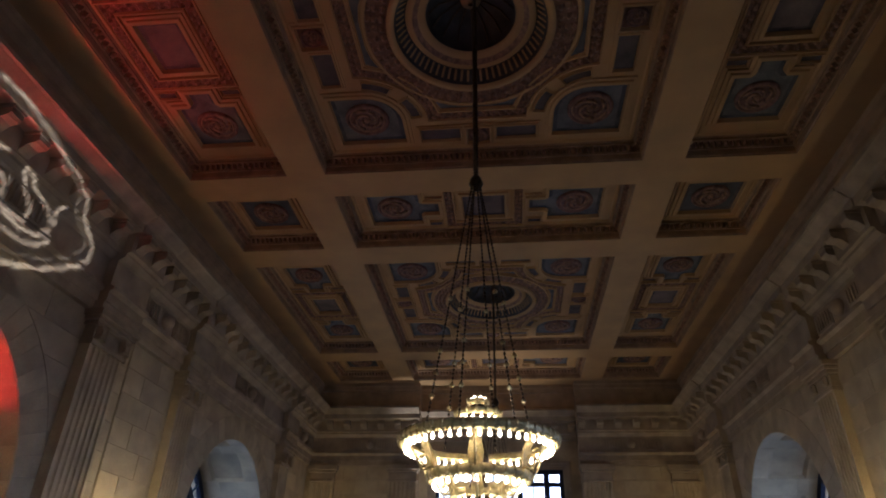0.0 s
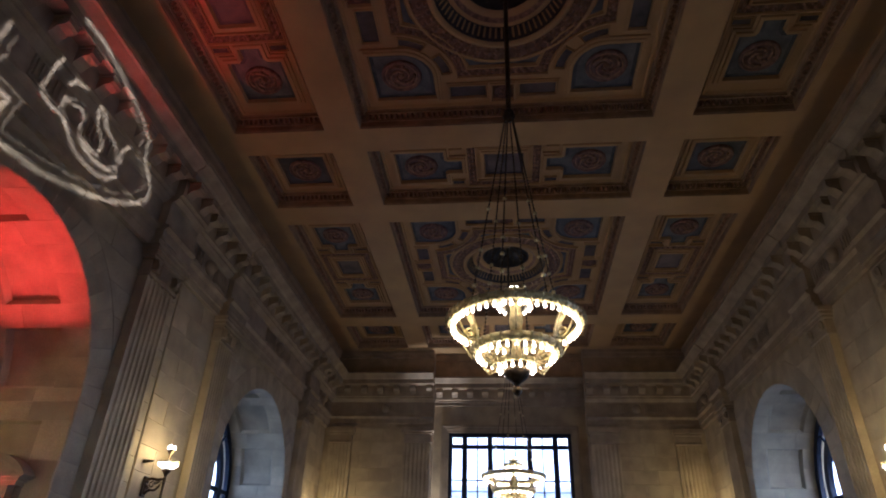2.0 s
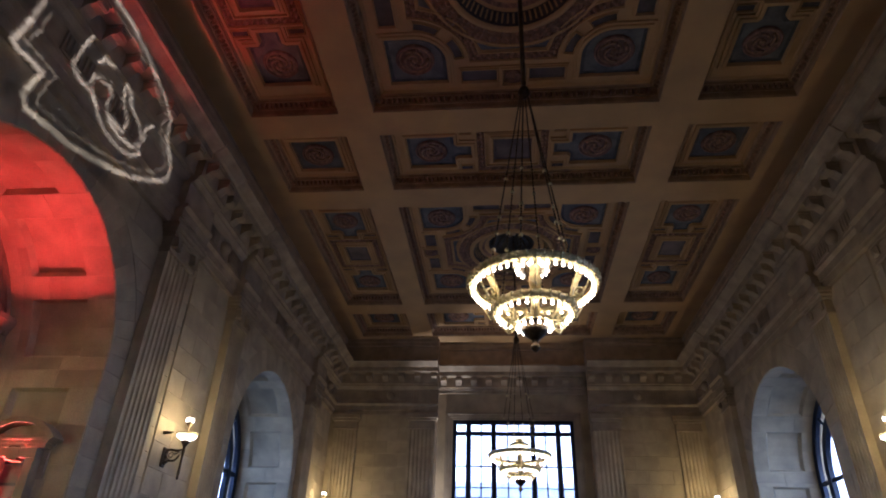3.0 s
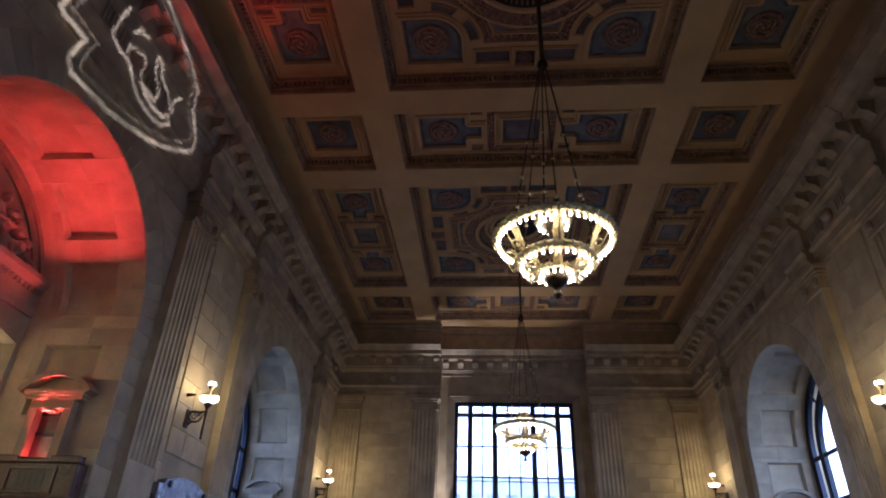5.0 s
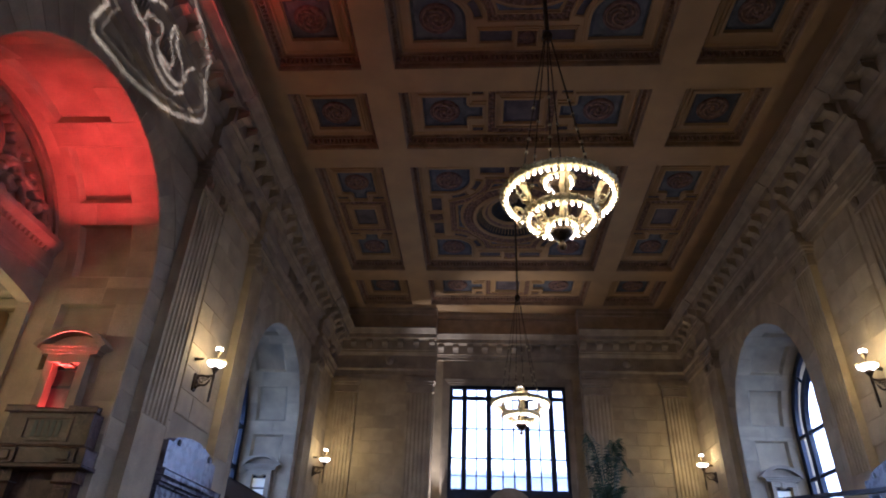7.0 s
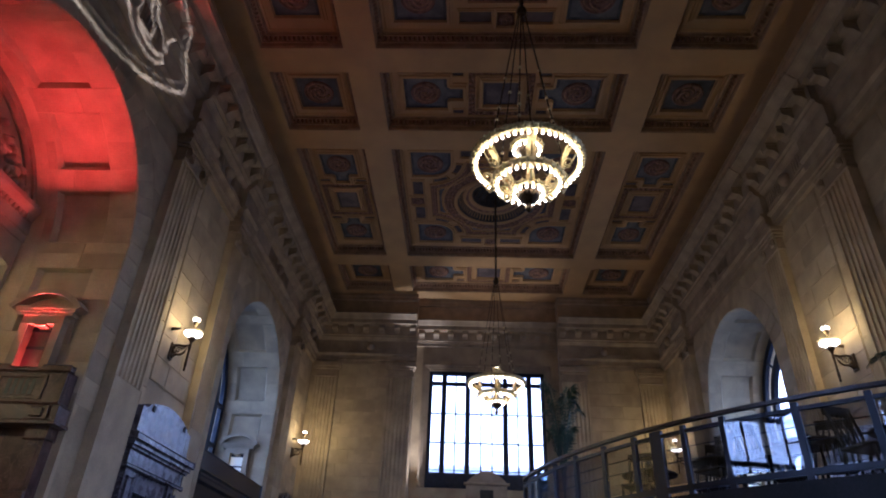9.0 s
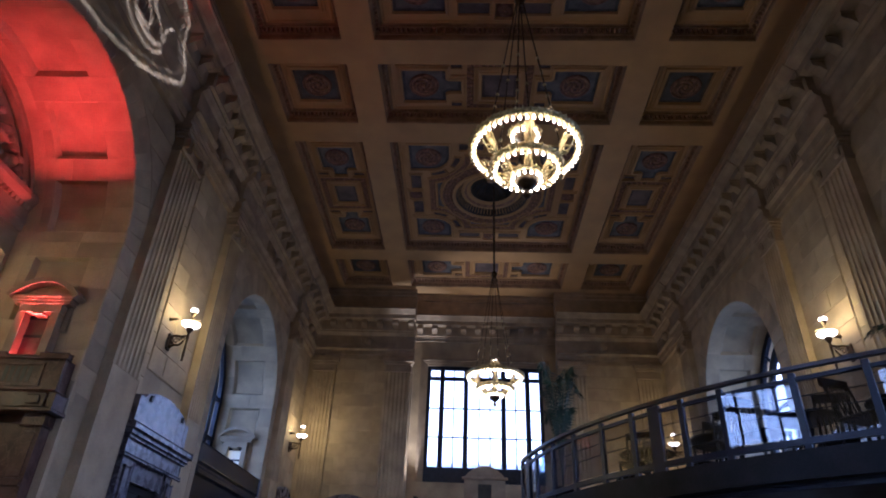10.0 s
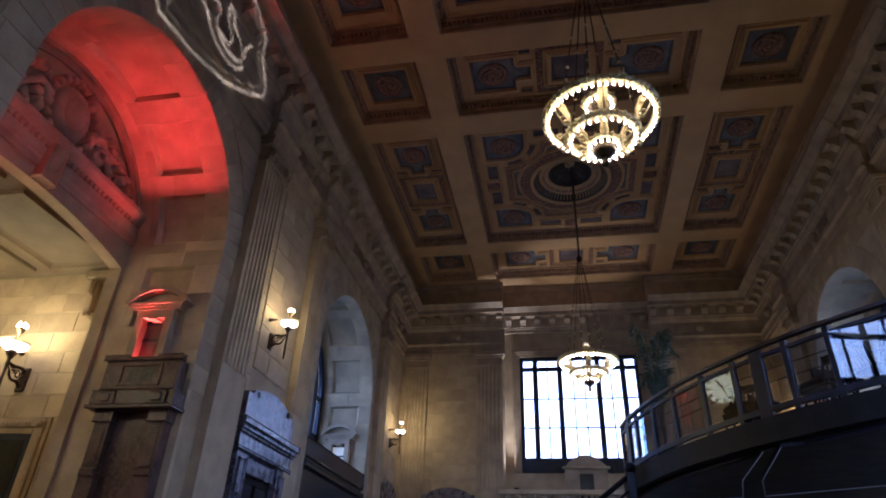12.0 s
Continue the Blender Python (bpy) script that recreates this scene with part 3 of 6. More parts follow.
def big_centre(cy):
    C = 3.62
    band = []
    for q in range(4):
        a = q * 90
        for x, y in [(1.6, C), *arc(C, C, 2.02, 180, 270, 8)[1:-1], (C, 1.6)]:
            t = radians(-a)
            band.append((x * math.cos(t) - y * math.sin(t), cy + x * math.sin(t) + y * math.cos(t)))
    ring_band(band, 0.46, P, 0.27)
    # round the dome
    ce.lathe([(2.88, -0.01), (2.82, -0.06), (2.24, -0.06)], 48, (0, cy, P), RUST, False)
    for rr, gap in ((2.4, 0.28), (2.6, 0.3), (2.78, 0.32)):
        knobs([(rr * math.cos(radians(i * 7.5)), cy + rr * math.sin(radians(i * 7.5))) for i in range(48)], 0.1, P - 0.06, gap)
    ce.lathe([(2.92, 0), (2.92, -0.11), (2.84, -0.11), (2.84, -0.05)], 48, (0, cy, P), CREAM, False)
    ce.lathe([(2.26, 0), (2.26, -0.18), (2.12, -0.22), (2.05, -0.12)], 56, (0, cy, P), CREAM)
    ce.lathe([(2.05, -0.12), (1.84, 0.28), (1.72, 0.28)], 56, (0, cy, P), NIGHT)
    for i in range(64):
        a = i * 2 * math.pi / 64
        u, w = (math.cos(a), math.sin(a)), (-math.sin(a), math.cos(a))
        pts = []
        for r, h in ((2.07, -0.1), (1.8, 0.25)):
            pts += [(r * u[0] - 0.034 * w[0], cy + r * u[1] - 0.034 * w[1], P + h - 0.02), (r * u[0] + 0.034 * w[0], cy + r * u[1] + 0.034 * w[1], P + h - 0.02)]
        ce.face((pts[0], pts[1], pts[3], pts[2]), CREAM)
    ce.lathe([(1.77, 0.26), (1.72, 0.18), (1.58, 0.2)], 56, (0, cy, P), CREAM)
    ce.lathe([(1.58, 0.2), (1.5, 0.27), (1.44, 0.3)], 56, (0, cy, P), LEAFWORK)
    ce.lathe([(1.44, 0.28), (1.28, 0.3), (1.22, 0.4)], 56, (0, cy, P), CREAM)
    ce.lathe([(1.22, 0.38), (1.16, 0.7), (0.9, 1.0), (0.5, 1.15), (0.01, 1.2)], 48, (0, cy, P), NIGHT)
    for i in range(16):
        a = i * math.pi / 8
        ce.tube([(r * math.cos(a), cy + r * math.sin(a), P + h) for r, h in ((1.16, 0.6), (0.9, 0.96), (0.5, 1.11), (0.12, 1.15))], 0.025, 5, BRONZE)
    ce.lathe([(0.3, 1.16), (0.28, 1.02), (0.14, 0.94), (0.06, 0.85)], 16, (0, cy, P), GILT)
    for sx in (-1, 1):
        for sy in (-1, 1):
            p = [(4.5, 4.44), (2.4, 4.44), (2.4, 3.45), *arc(3.45, 3.45, 1.05, 180, 270, 6)[1:-1], (3.45, 2.4), (4.5, 2.4)]
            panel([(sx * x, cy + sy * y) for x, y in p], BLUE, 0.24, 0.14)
            medallion(sx * 3.5, cy + sy * 3.4, 0.7)
            slot = arc(3.62, 3.62, 1.56, 188, 262, 8)
            slot = slot + arc(3.62, 3.62, 1.86, 262, 188, 8)
            for half in (slot[:4] + slot[-4:], slot[5:9] + slot[9:13]):
                panel([(sx * x, cy + sy * y) for x, y in half], PLUM, 0.06, 0.09)
    for q in range(4):
        t = radians(90 * q)

        def turn(x, y):
            return (x * math.cos(t) - y * math.sin(t), cy + x * math.sin(t) + y * math.cos(t))
        for a in (-1, 1):
            panel([turn(a * x, y) for x, y in ((0.6, 4.0), (1.86, 4.0), (1.86, 4.55), (0.6, 4.55))], PLUM, 0.13, 0.11)
        panel([turn(x, y) for x, y in ((-0.36, 4.0), (0.36, 4.0), (0.36, 4.72), (-0.36, 4.72))], RUST, 0.15, 0.14)
        cx, cc = turn(0, 4.36)
        medallion(cx, cc, 0.3)
        panel([turn(x, y) for x, y in ((-1.12, 3.1), (1.12, 3.1), (1.3, 2.7), (0.85, 2.9), (0.4, 2.98), (-0.4, 2.98), (-0.85, 2.9), (-1.3, 2.7))], BLUE, 0.07, 0.08)


xs = [-W - 0.3] + [e for c in COLS for e in c] + [W + 0.3]
ys = [SOUTH - 0.3] + sorted(e for r in ROWS_Y for e in r[:2]) + [42.3]
for i in range(len(xs) - 1):
    for j in range(len(ys) - 1):
        if i % 2 == 0 or j % 2 == 0:
            ce.face([(xs[i], ys[j], CEIL), (xs[i + 1], ys[j], CEIL), (xs[i + 1], ys[j + 1], CEIL), (xs[i], ys[j + 1], CEIL)], CREAM)
for y0, y1, kind in ROWS_Y:
    cy = (y0 + y1) / 2
    for n, (x0, x1) in enumerate(COLS):
        coffer(x0, y0, x1, y1, 2.25 if kind == "b" and n == 1 and y1 > 1 else 0.0)
        cx = (x0 + x1) / 2
        if y1 < 1:
            continue
        if kind == "b" and n == 1:
            big_centre(cy)
        elif kind == "b":
            ornate(cx, cy, 1.36, 1.6)
            for k in (-1, 1):
                keyhole(cx, cy + k * 3.3, 0.92, 0, -k, 0.6)
                for q in (-1, 1):
                    a, b = sorted((cx + q * 0.72, cx + q * 1.28))
                    panel(rect(a, cy + k * 1.86 - 0.12, b, cy + k * 1.86 + 0.12), PLUM, 0.05, 0.08)
        elif n == 1:
            ornate(0, cy, 1.55, 1.5)
            for k in (-1, 1):
                keyhole(k * 3.45, cy, 0.98, -k, 0, 0.72)
                for q in (-1, 1):
                    a, b = sorted((k * 1.72, k * 2.2))
                    panel(rect(a, cy + q * 1.2 - 0.14, b, cy + q * 1.2 + 0.14), PLUM, 0.06, 0.08)
        else:
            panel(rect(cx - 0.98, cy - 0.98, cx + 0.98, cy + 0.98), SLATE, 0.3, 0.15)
            medallion(cx, cy, 0.68)
ce.box((-BACK - 0.5, SOUTH - 0.8, CEIL + 2.0), (BACK + 0.5, 42.8, CEIL + 2.3), CREAM)
ce.done("ceiling", CREAM, label="coffered plaster ceiling with blue panels and gilt medallions", category="ceiling", kind="structure")

# ---- windows ----


def end_window():
    th = empty("window_1", None, "great blue-black iron window with many panes", "window", kind="structure")
    f = Mesh()
    y0, y1 = 42.05, 42.3
    f.box((-WX, y0, WZ0), (-3.74, y1, WZ1), bevel=0.02).box((3.74, y0, WZ0), (WX, y1, WZ1), bevel=0.02)
    f.box((-3.74, y0, WZ0), (3.74, y1, WZ0 + 0.14), bevel=0.02).box((-3.74, y0, WZ1 - 0.26), (3.74, y1, WZ1), bevel=0.02)
    part("window_frame", f, IRON, th)
    for x in (-2.93, -1.28, 1.28, 2.93):
        part("mullion", Mesh().box((x - 0.17, y0 - 0.06, WZ0 + 0.14), (x + 0.17, y1, WZ1 - 0.26), bevel=0.04), IRON, th)
    bays = ((-3.74, -3.1), (-2.76, -1.45), (-1.11, 1.11), (1.45, 2.76), (3.1, 3.74))
    for a, b in bays:
        part("transom", Mesh().box((a, y0, 16.3), (b, y1, 16.56), bevel=0.03), IRON, th)
        n = 3 if b - a > 2 else 2 if b - a > 0.8 else 1
        for i in range(1, n):
            part("glazing_bar", Mesh().box((a + (b - a) * i / n - 0.05, y0 + 0.08, WZ0 + 0.14), (a + (b - a) * i / n + 0.05, y1 - 0.06, WZ1 - 0.26)), IRON, th)
        for z in (12.4, 14.34):
            part("glazing_bar", Mesh().box((a, y0 + 0.085, z - 0.045), (b, y1 - 0.065, z + 0.045)), IRON, th)
        for i in range(n):
            for z0, z1 in ((WZ0 + 0.14, 12.4), (12.4, 14.34), (14.34, 16.3), (16.56, WZ1 - 0.26)):
                g = Mesh().box((a + (b - a) * i / n, y0 + 0.12, z0), (a + (b - a) * (i + 1) / n, y0 + 0.128, z1))
                part("pane", g, GLASS, th).visible_shadow = False
    part("apron", Mesh().box((-WX, 41.94, 9.5), (WX, 42.04, WZ0 - 0.004), bevel=0.02), IRON, th, "dark panelled apron below the panes")
    # moulded stone surround
    sr = Mesh()
    for o, d in ((0.0, 0.05), (0.16, 0.12), (0.32, 0.19)):
        sr.box((-WX - o - 0.17, 42.02, 9.5), (-WX - o - 0.004, 42.0 - d, WZ1 + o + 0.15)).box((WX + o + 0.004, 42.02, 9.5), (WX + o + 0.17, 42.0 - d, WZ1 + o + 0.15))
        sr.box((-WX - o, 42.02, WZ1 + o + 0.004), (WX + o, 42.0 - d, WZ1 + o + 0.16))
    part("surround", sr, TRIM, th)
    return th


end_window()


def arch_window(s, c, name):
    """The dark iron window that fills the back of an arch: an inner arch, side lights and a ring of panes."""
    th = empty(name, None, "arched dark iron window with square panes", "window", "arched windows of the hall", "structure")
    r, spring = RAD - 0.02, bay(c, s)[0]

    def band(r1, r0, z0, d0, d1):
        f = Mesh(s)
        outer, inner = arch_path(s, c, r1, z0, 28), arch_path(s, c, r0, z0, 28)
        for path in (outer, inner):
            for i in range(len(path) - 1):
                f.face([(d0, *path[i]), (d0, *path[i + 1]), (d1, *path[i + 1]), (d1, *path[i])])
        for d in (d0, d1):
            for i in range(len(outer) - 1):
                f.face([(d, *outer[i]), (d, *outer[i + 1]), (d, *inner[i + 1]), (d, *inner[i])])
        return f

    part("window_frame", band(r, r - 0.32, 3.0, BACK - 0.32, BACK - 0.1), IRON, th)
    part("inner_arch", band(3.26, 2.88, 3.0, BACK - 0.36, BACK - 0.12), IRON, th)
    ri = r - 0.3
    part("mullion", Mesh(s).box((BACK - 0.28, c - 0.09, 3.0), (BACK - 0.16, c + 0.09, spring + 2.9), bevel=0.02), IRON, th)
    rows, posts, thick = ((5.7, 7.85, 10.0, 12.15), (-1.45, 1.45), 0.03) if c > 0 else ((4.3, 6.2, 8.1, 10.0, 11.9), (-1.9, -0.95, 0.95, 1.9), 0.05)
    for z in rows:
        part("transom", Mesh(s).box((BACK - 0.3, c - ri, z - 0.09), (BACK - 0.14, c + ri, z + 0.09), bevel=0.02), IRON, th)
    for a in (45, 90, 135):
        p, q = ((BACK - 0.22, c + k * math.cos(radians(a)), spring + k * math.sin(radians(a))) for k in (3.2, ri + 0.05))
        part("radial_bar", Mesh(s).tube([p, q], 0.07, 4), IRON, th)
    for y in posts:
        part("glazing_bar", Mesh(s).box((BACK - 0.24, c + y - thick, 3.0), (BACK - 0.2, c + y + thick, spring + math.sqrt(2.9 ** 2 - y * y))), IRON, th)
    part("pane", Mesh(s).prism(arch_path(s, c, ri + 0.1, 3.0, 28), "x", BACK - 0.22, BACK - 0.212), ARCHGLASS, th).visible_shadow = False
    if c > 0:
        lamp("window_daylight", "AREA", 24 if c > 20 else 4, (0.38, 0.61, 1.0), look((s * (BACK - 0.45), c, 9.6), (0, c, 9.0)), size=(6.6, 8.0))
    part("window_sill", Mesh(s).box((BACK - 0.4, c - RAD - 0.1, 0), (BACK + 0.3, c + RAD + 0.1, 3.0), bevel=0.03), STONE, th)
    return th


# Unseen window, added so that south-facing stone gets some daylight.
th = empty("window_0", None, "tall dark iron window added unseen in the end wall", "window", kind="structure")
for x in (-2.1, -0.7, 0.7, 2.1):
    part("mullion", Mesh().box((x - 0.1, SOUTH - 0.4, 5.0), (x + 0.1, SOUTH - 0.25, 15.0), bevel=0.02), IRON, th)
part("pane", Mesh().box((-2.2, SOUTH - 0.33, 5.0), (2.2, SOUTH - 0.32, 15.0)), GLASS, th).visible_shadow = False

n = 2
for s in (-1, 1):
    for c in ARCHES:
        if s == -1 and c == ARCHES[1]:
            continue
        arch_window(s, c, f"window_{n}")
        n += 1

# ---- the open west arch and the room behind it ----
c, TYMP = ARCHES[1], 15.75
b = Mesh(-1)
seg = [(c - 4.2, 11.25)] + [(c - 4.2 + 8.4 * i / 24, 11.25 + 0.5 * (1 - ((i - 12) / 12) ** 2)) for i in range(1, 24)] + [(c + 4.2, 11.25)]
b.prism([(c + 4.2, 0), (c + 4.6, 0), (c + 4.6, 17), (c - 4.6, 17), (c - 4.6, 0), (c - 4.2, 0)] + seg, "x", TYMP, TYMP + 0.45)
b.done("wall_tympanum", STONE, label="stone tympanum wall over a wide low arch", category="wall", kind="structure")
k = Mesh(-1)
k.prism([(TYMP + 0.02, 12.15), (TYMP - 0.08, 12.15), (TYMP - 0.08, 12.4), (TYMP - 0.13, 12.45), (TYMP - 0.13, 12.82), (TYMP - 0.24, 12.98), (TYMP - 0.36, 13.1), (TYMP - 0.4, 13.16), (TYMP - 0.4, 13.32), (TYMP + 0.02, 13.32)], "y", c - 4.32, c + 4.32, TRIM)
for i in range(40):
    y = c - 4.2 + i * 0.21
    k.box((TYMP - 0.13, y, 12.8), (TYMP - 0.24, y + 0.1, 12.95), TRIM)
k.done("tympanum_cornice", TRIM, label="moulded stone cornice below the carved tympanum", category="cornice", kind="structure")
# carved relief: a wreathed cartouche with scrolls
relief = empty("tympanum_relief", None, "carved stone cartouche with scrolls and foliage", "relief")


def boss(rl, y, z, ry, rz, out, n=12):
    rings = []
    for q, h in ((1.0, 0.0), (0.85, 0.7), (0.5, 0.95)):
        rings.append([rl.v((TYMP + 0.01 - out * h, c + y + ry * q * math.cos(2 * math.pi * i / n), z + rz * q * math.sin(2 * math.pi * i / n))) for i in range(n)])
    for p, q in zip(rings, rings[1:]):
        for i in range(n):
            rl.bm.faces.new((p[i], p[(i + 1) % n], q[(i + 1) % n], q[i])).smooth = True
    rl.bm.faces.new(rings[-1])
    return rl


part("cartouche", boss(boss(Mesh(-1), 0, 14.35, 0.78, 0.95, 0.3, 24), 0, 14.35, 0.5, 0.62, 0.42, 20), TRIM, relief)
for i in range(22):
    a = i * math.pi * 2 / 22
    part("wreath_leaf", boss(Mesh(-1), 1.0 * math.cos(a), 14.35 + 1.15 * math.sin(a), 0.17, 0.17, 0.3, 8), TRIM, relief)
rnd = random.Random(4)
for sgn in (-1, 1):
    for i in range(46):
        y = 1.1 + 2.3 * i / 46
        top = math.sqrt(max(0.05, 3.75 ** 2 - y * y)) + SPRING
        z = 13.4 + (top - 13.4) * rnd.uniform(0.1, 0.9)
        part("acanthus_leaf", boss(Mesh(-1), sgn * y, z, rnd.uniform(0.1, 0.3), rnd.uniform(0.08, 0.24), rnd.uniform(0.12, 0.34), 9), TRIM, relief)
    part("scroll", Mesh(-1).tube([(TYMP - 0.14, c + sgn * (0.9 + 0.27 * i), 13.75 + 0.5 * math.sin(i * 0.9) + 0.1 * (8 - i) * 0.4) for i in range(9)], [0.16 - 0.012 * i for i in range(9)], 8), TRIM, relief)
part("keystone", boss(Mesh(-1).box((TYMP + 0.01, c - 0.28, 11.8), (TYMP - 0.3, c + 0.28, 13.1), bevel=0.06), 0, 12.5, 0.2, 0.4, 0.42, 12), TRIM, relief)
for r0, r1, out in ((4.2, 4.42, 0.16), (3.95, 4.2, 0.08)):
    rl = Mesh(-1)
    p, q = arc(c, SPRING, r0, 17, 163, 30), arc(c, SPRING, r1, 17, 163, 30)
    for i in range(30):
        rl.face([(TYMP - out, *p[i]), (TYMP - out, *p[i + 1]), (TYMP - out, *q[i + 1]), (TYMP - out, *q[i])])
        rl.face([(TYMP - out, *p[i]), (TYMP - out, *p[i + 1]), (TYMP, *p[i + 1]), (TYMP, *p[i])])
    part("moulding", rl, TRIM, relief)
# the room
v = Mesh(-1)
v.box((TYMP + 0.45, 17.9, 0), (30, 18.4, 15)).box((TYMP + 0.45, 6.3, 0), (30, 6.8, 15)).box((29.6, 6.8, 0), (30, 17.9, 15))
v.done("wall_side_room", PLASTER, label="buff stone-faced walls of the side room", category="wall", kind="structure")
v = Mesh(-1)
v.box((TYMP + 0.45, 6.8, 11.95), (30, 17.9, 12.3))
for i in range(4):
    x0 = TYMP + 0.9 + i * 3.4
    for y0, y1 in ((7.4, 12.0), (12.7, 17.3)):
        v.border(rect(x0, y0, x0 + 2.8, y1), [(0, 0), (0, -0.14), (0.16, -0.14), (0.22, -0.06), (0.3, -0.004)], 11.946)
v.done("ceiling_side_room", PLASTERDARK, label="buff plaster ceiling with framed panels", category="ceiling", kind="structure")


def carved_door(x, y):
    th = empty("door_1", None, "carved stone door frame with a dark glazed door", "door", kind="structure")
    f = Mesh()
    for o, d in ((0.0, 0.10), (0.2, 0.16), (0.34, 0.08)):
        f.box((x - 1.1 - o - 0.2, y, 0), (x - 1.1 - o - 0.004, y - d, 6.02 + o + 0.2), bevel=0.02).box((x + 1.1 + o + 0.004, y, 0), (x + 1.1 + o + 0.2, y - d, 6.02 + o + 0.2), bevel=0.02)
        f.box((x - 1.1 - o, y, 6.02 + o + 0.004), (x + 1.1 + o, y - d, 6.02 + o + 0.2), bevel=0.02)
    for i in range(14):
        f.box((x - 0.98 + i * 0.145, y - 0.16, 6.26), (x - 0.88 + i * 0.145, y - 0.2, 6.38), bevel=0.02)
    for k in (-1, 1):
        f.ball((x + k * 1.36, y - 0.18, 6.32), 0.13, None, 10)
        for i in range(19):
            f.box((x + k * 1.4 - 0.06, y - 0.16, 0.5 + i * 0.29), (x + k * 1.4 + 0.06, y - 0.19, 0.68 + i * 0.29), bevel=0.02)
    part("frame", f, TRIM, th)
    g = Mesh().box((x - 1.1, y - 0.02, 0), (x + 1.1, y - 0.06, 6.02))
    part("leaf", g, STEEL, th)
    g = Mesh().box((x - 0.9, y - 0.07, 0.3), (x - 0.06, y - 0.078, 5.82)).box((x + 0.06, y - 0.07, 0.3), (x + 0.9, y - 0.078, 5.82))
    part("pane", g, material("dark door glass", (0.01, 0.011, 0.012), 0.05, vary=0.0, bump=0), th)
    return th


carved_door(-19.3, 17.9)
# scroll bracket at the room's corner
br = Mesh()
br.box((-18.1, 17.9, 11.55), (-16.6, 17.5, 11.9), bevel=0.05)
for x in (-17.85, -17.15):
    br.box((x, 17.9, 10.3), (x + 0.34, 17.62, 11.5), bevel=0.05)
    br.box((x + 0.05, 17.62, 10.85), (x + 0.29, 17.42, 11.5), bevel=0.08)
    for i in range(2):
        br.box((x + 0.02 + i * 0.17, 17.8, 10.14), (x + 0.14 + i * 0.17, 17.62, 10.28), bevel=0.04)
br.done("scroll_bracket", TRIM, label="carved stone scroll bracket under the ceiling", category="bracket", kind="structure")

# ---- pedimented windows and balconies on the arch jambs ----


def jamb_window(s, y, facing, lit=None, up=0.0):
    """A small window with a curved pediment; facing is the way that its front looks along y."""
    th = empty("jamb_window", pose(0, 0, up), "small stone window with a segmental pediment", "window", "pedimented windows in the arches", "structure")
    q = -1 if facing < 0 else 1
    f = Mesh(s)
    x = 13.8
    for a, b in ((x - 0.62, x - 0.4), (x + 0.4, x + 0.62)):
        f.box((a, y, 7.7), (b, y + q * 0.34, 9.24), bevel=0.015)
    f.box((x - 0.62, y, 9.244), (x + 0.62, y + q * 0.34, 9.496), bevel=0.015)
    f.box((x - 0.13, y + q * 0.1, 9.16), (x + 0.13, y + q * 0.38, 9.5), bevel=0.03)
    for k in (-1, 1):
        f.box((x + k * 0.74 - 0.06, y, 8.75), (x + k * 0.74 + 0.06, y + q * 0.09, 9.5), bevel=0.02)
    part("frame", f, TRIM, th)
    f = Mesh(s)
    f.box((x - 0.84, y, 9.5), (x + 0.84, y + q * 0.36, 9.6), bevel=0.01).box((x - 0.9, y, 9.6), (x + 0.9, y + q * 0.40, 9.69), bevel=0.01).box((x - 0.96, y, 9.69), (x + 0.96, y + q * 0.43, 9.77), bevel=0.01)
    low, top = arc(x, 8.95, 1.2, 36, 144, 14), arc(x, 8.95, 1.36, 144, 36, 14)
    f.prism(low + top, "y", y, y + q * 0.49)
    f.prism(arc(x, 8.95, 1.2, 48, 132, 14) + [(x - 0.8, 9.8), (x + 0.8, 9.8)], "y", y, y + q * 0.16)
    part("pediment", f, TRIM, th)
    g = Mesh(s)
    g.box((x - 0.4, y + q * 0.02, 7.7), (x + 0.4, y + q * 0.008, 9.24), NIGHT if lit is None else lit)
    part("pane", g, None, th)
    g = Mesh(s)
    g.box((x - 0.4, y + q * 0.05, 8.55), (x + 0.4, y + q * 0.02, 8.63)).box((x - 0.4, y + q * 0.05, 9.1), (x + 0.4, y + q * 0.02, 9.24))
    part("sash", g, IRON, th)
    return th


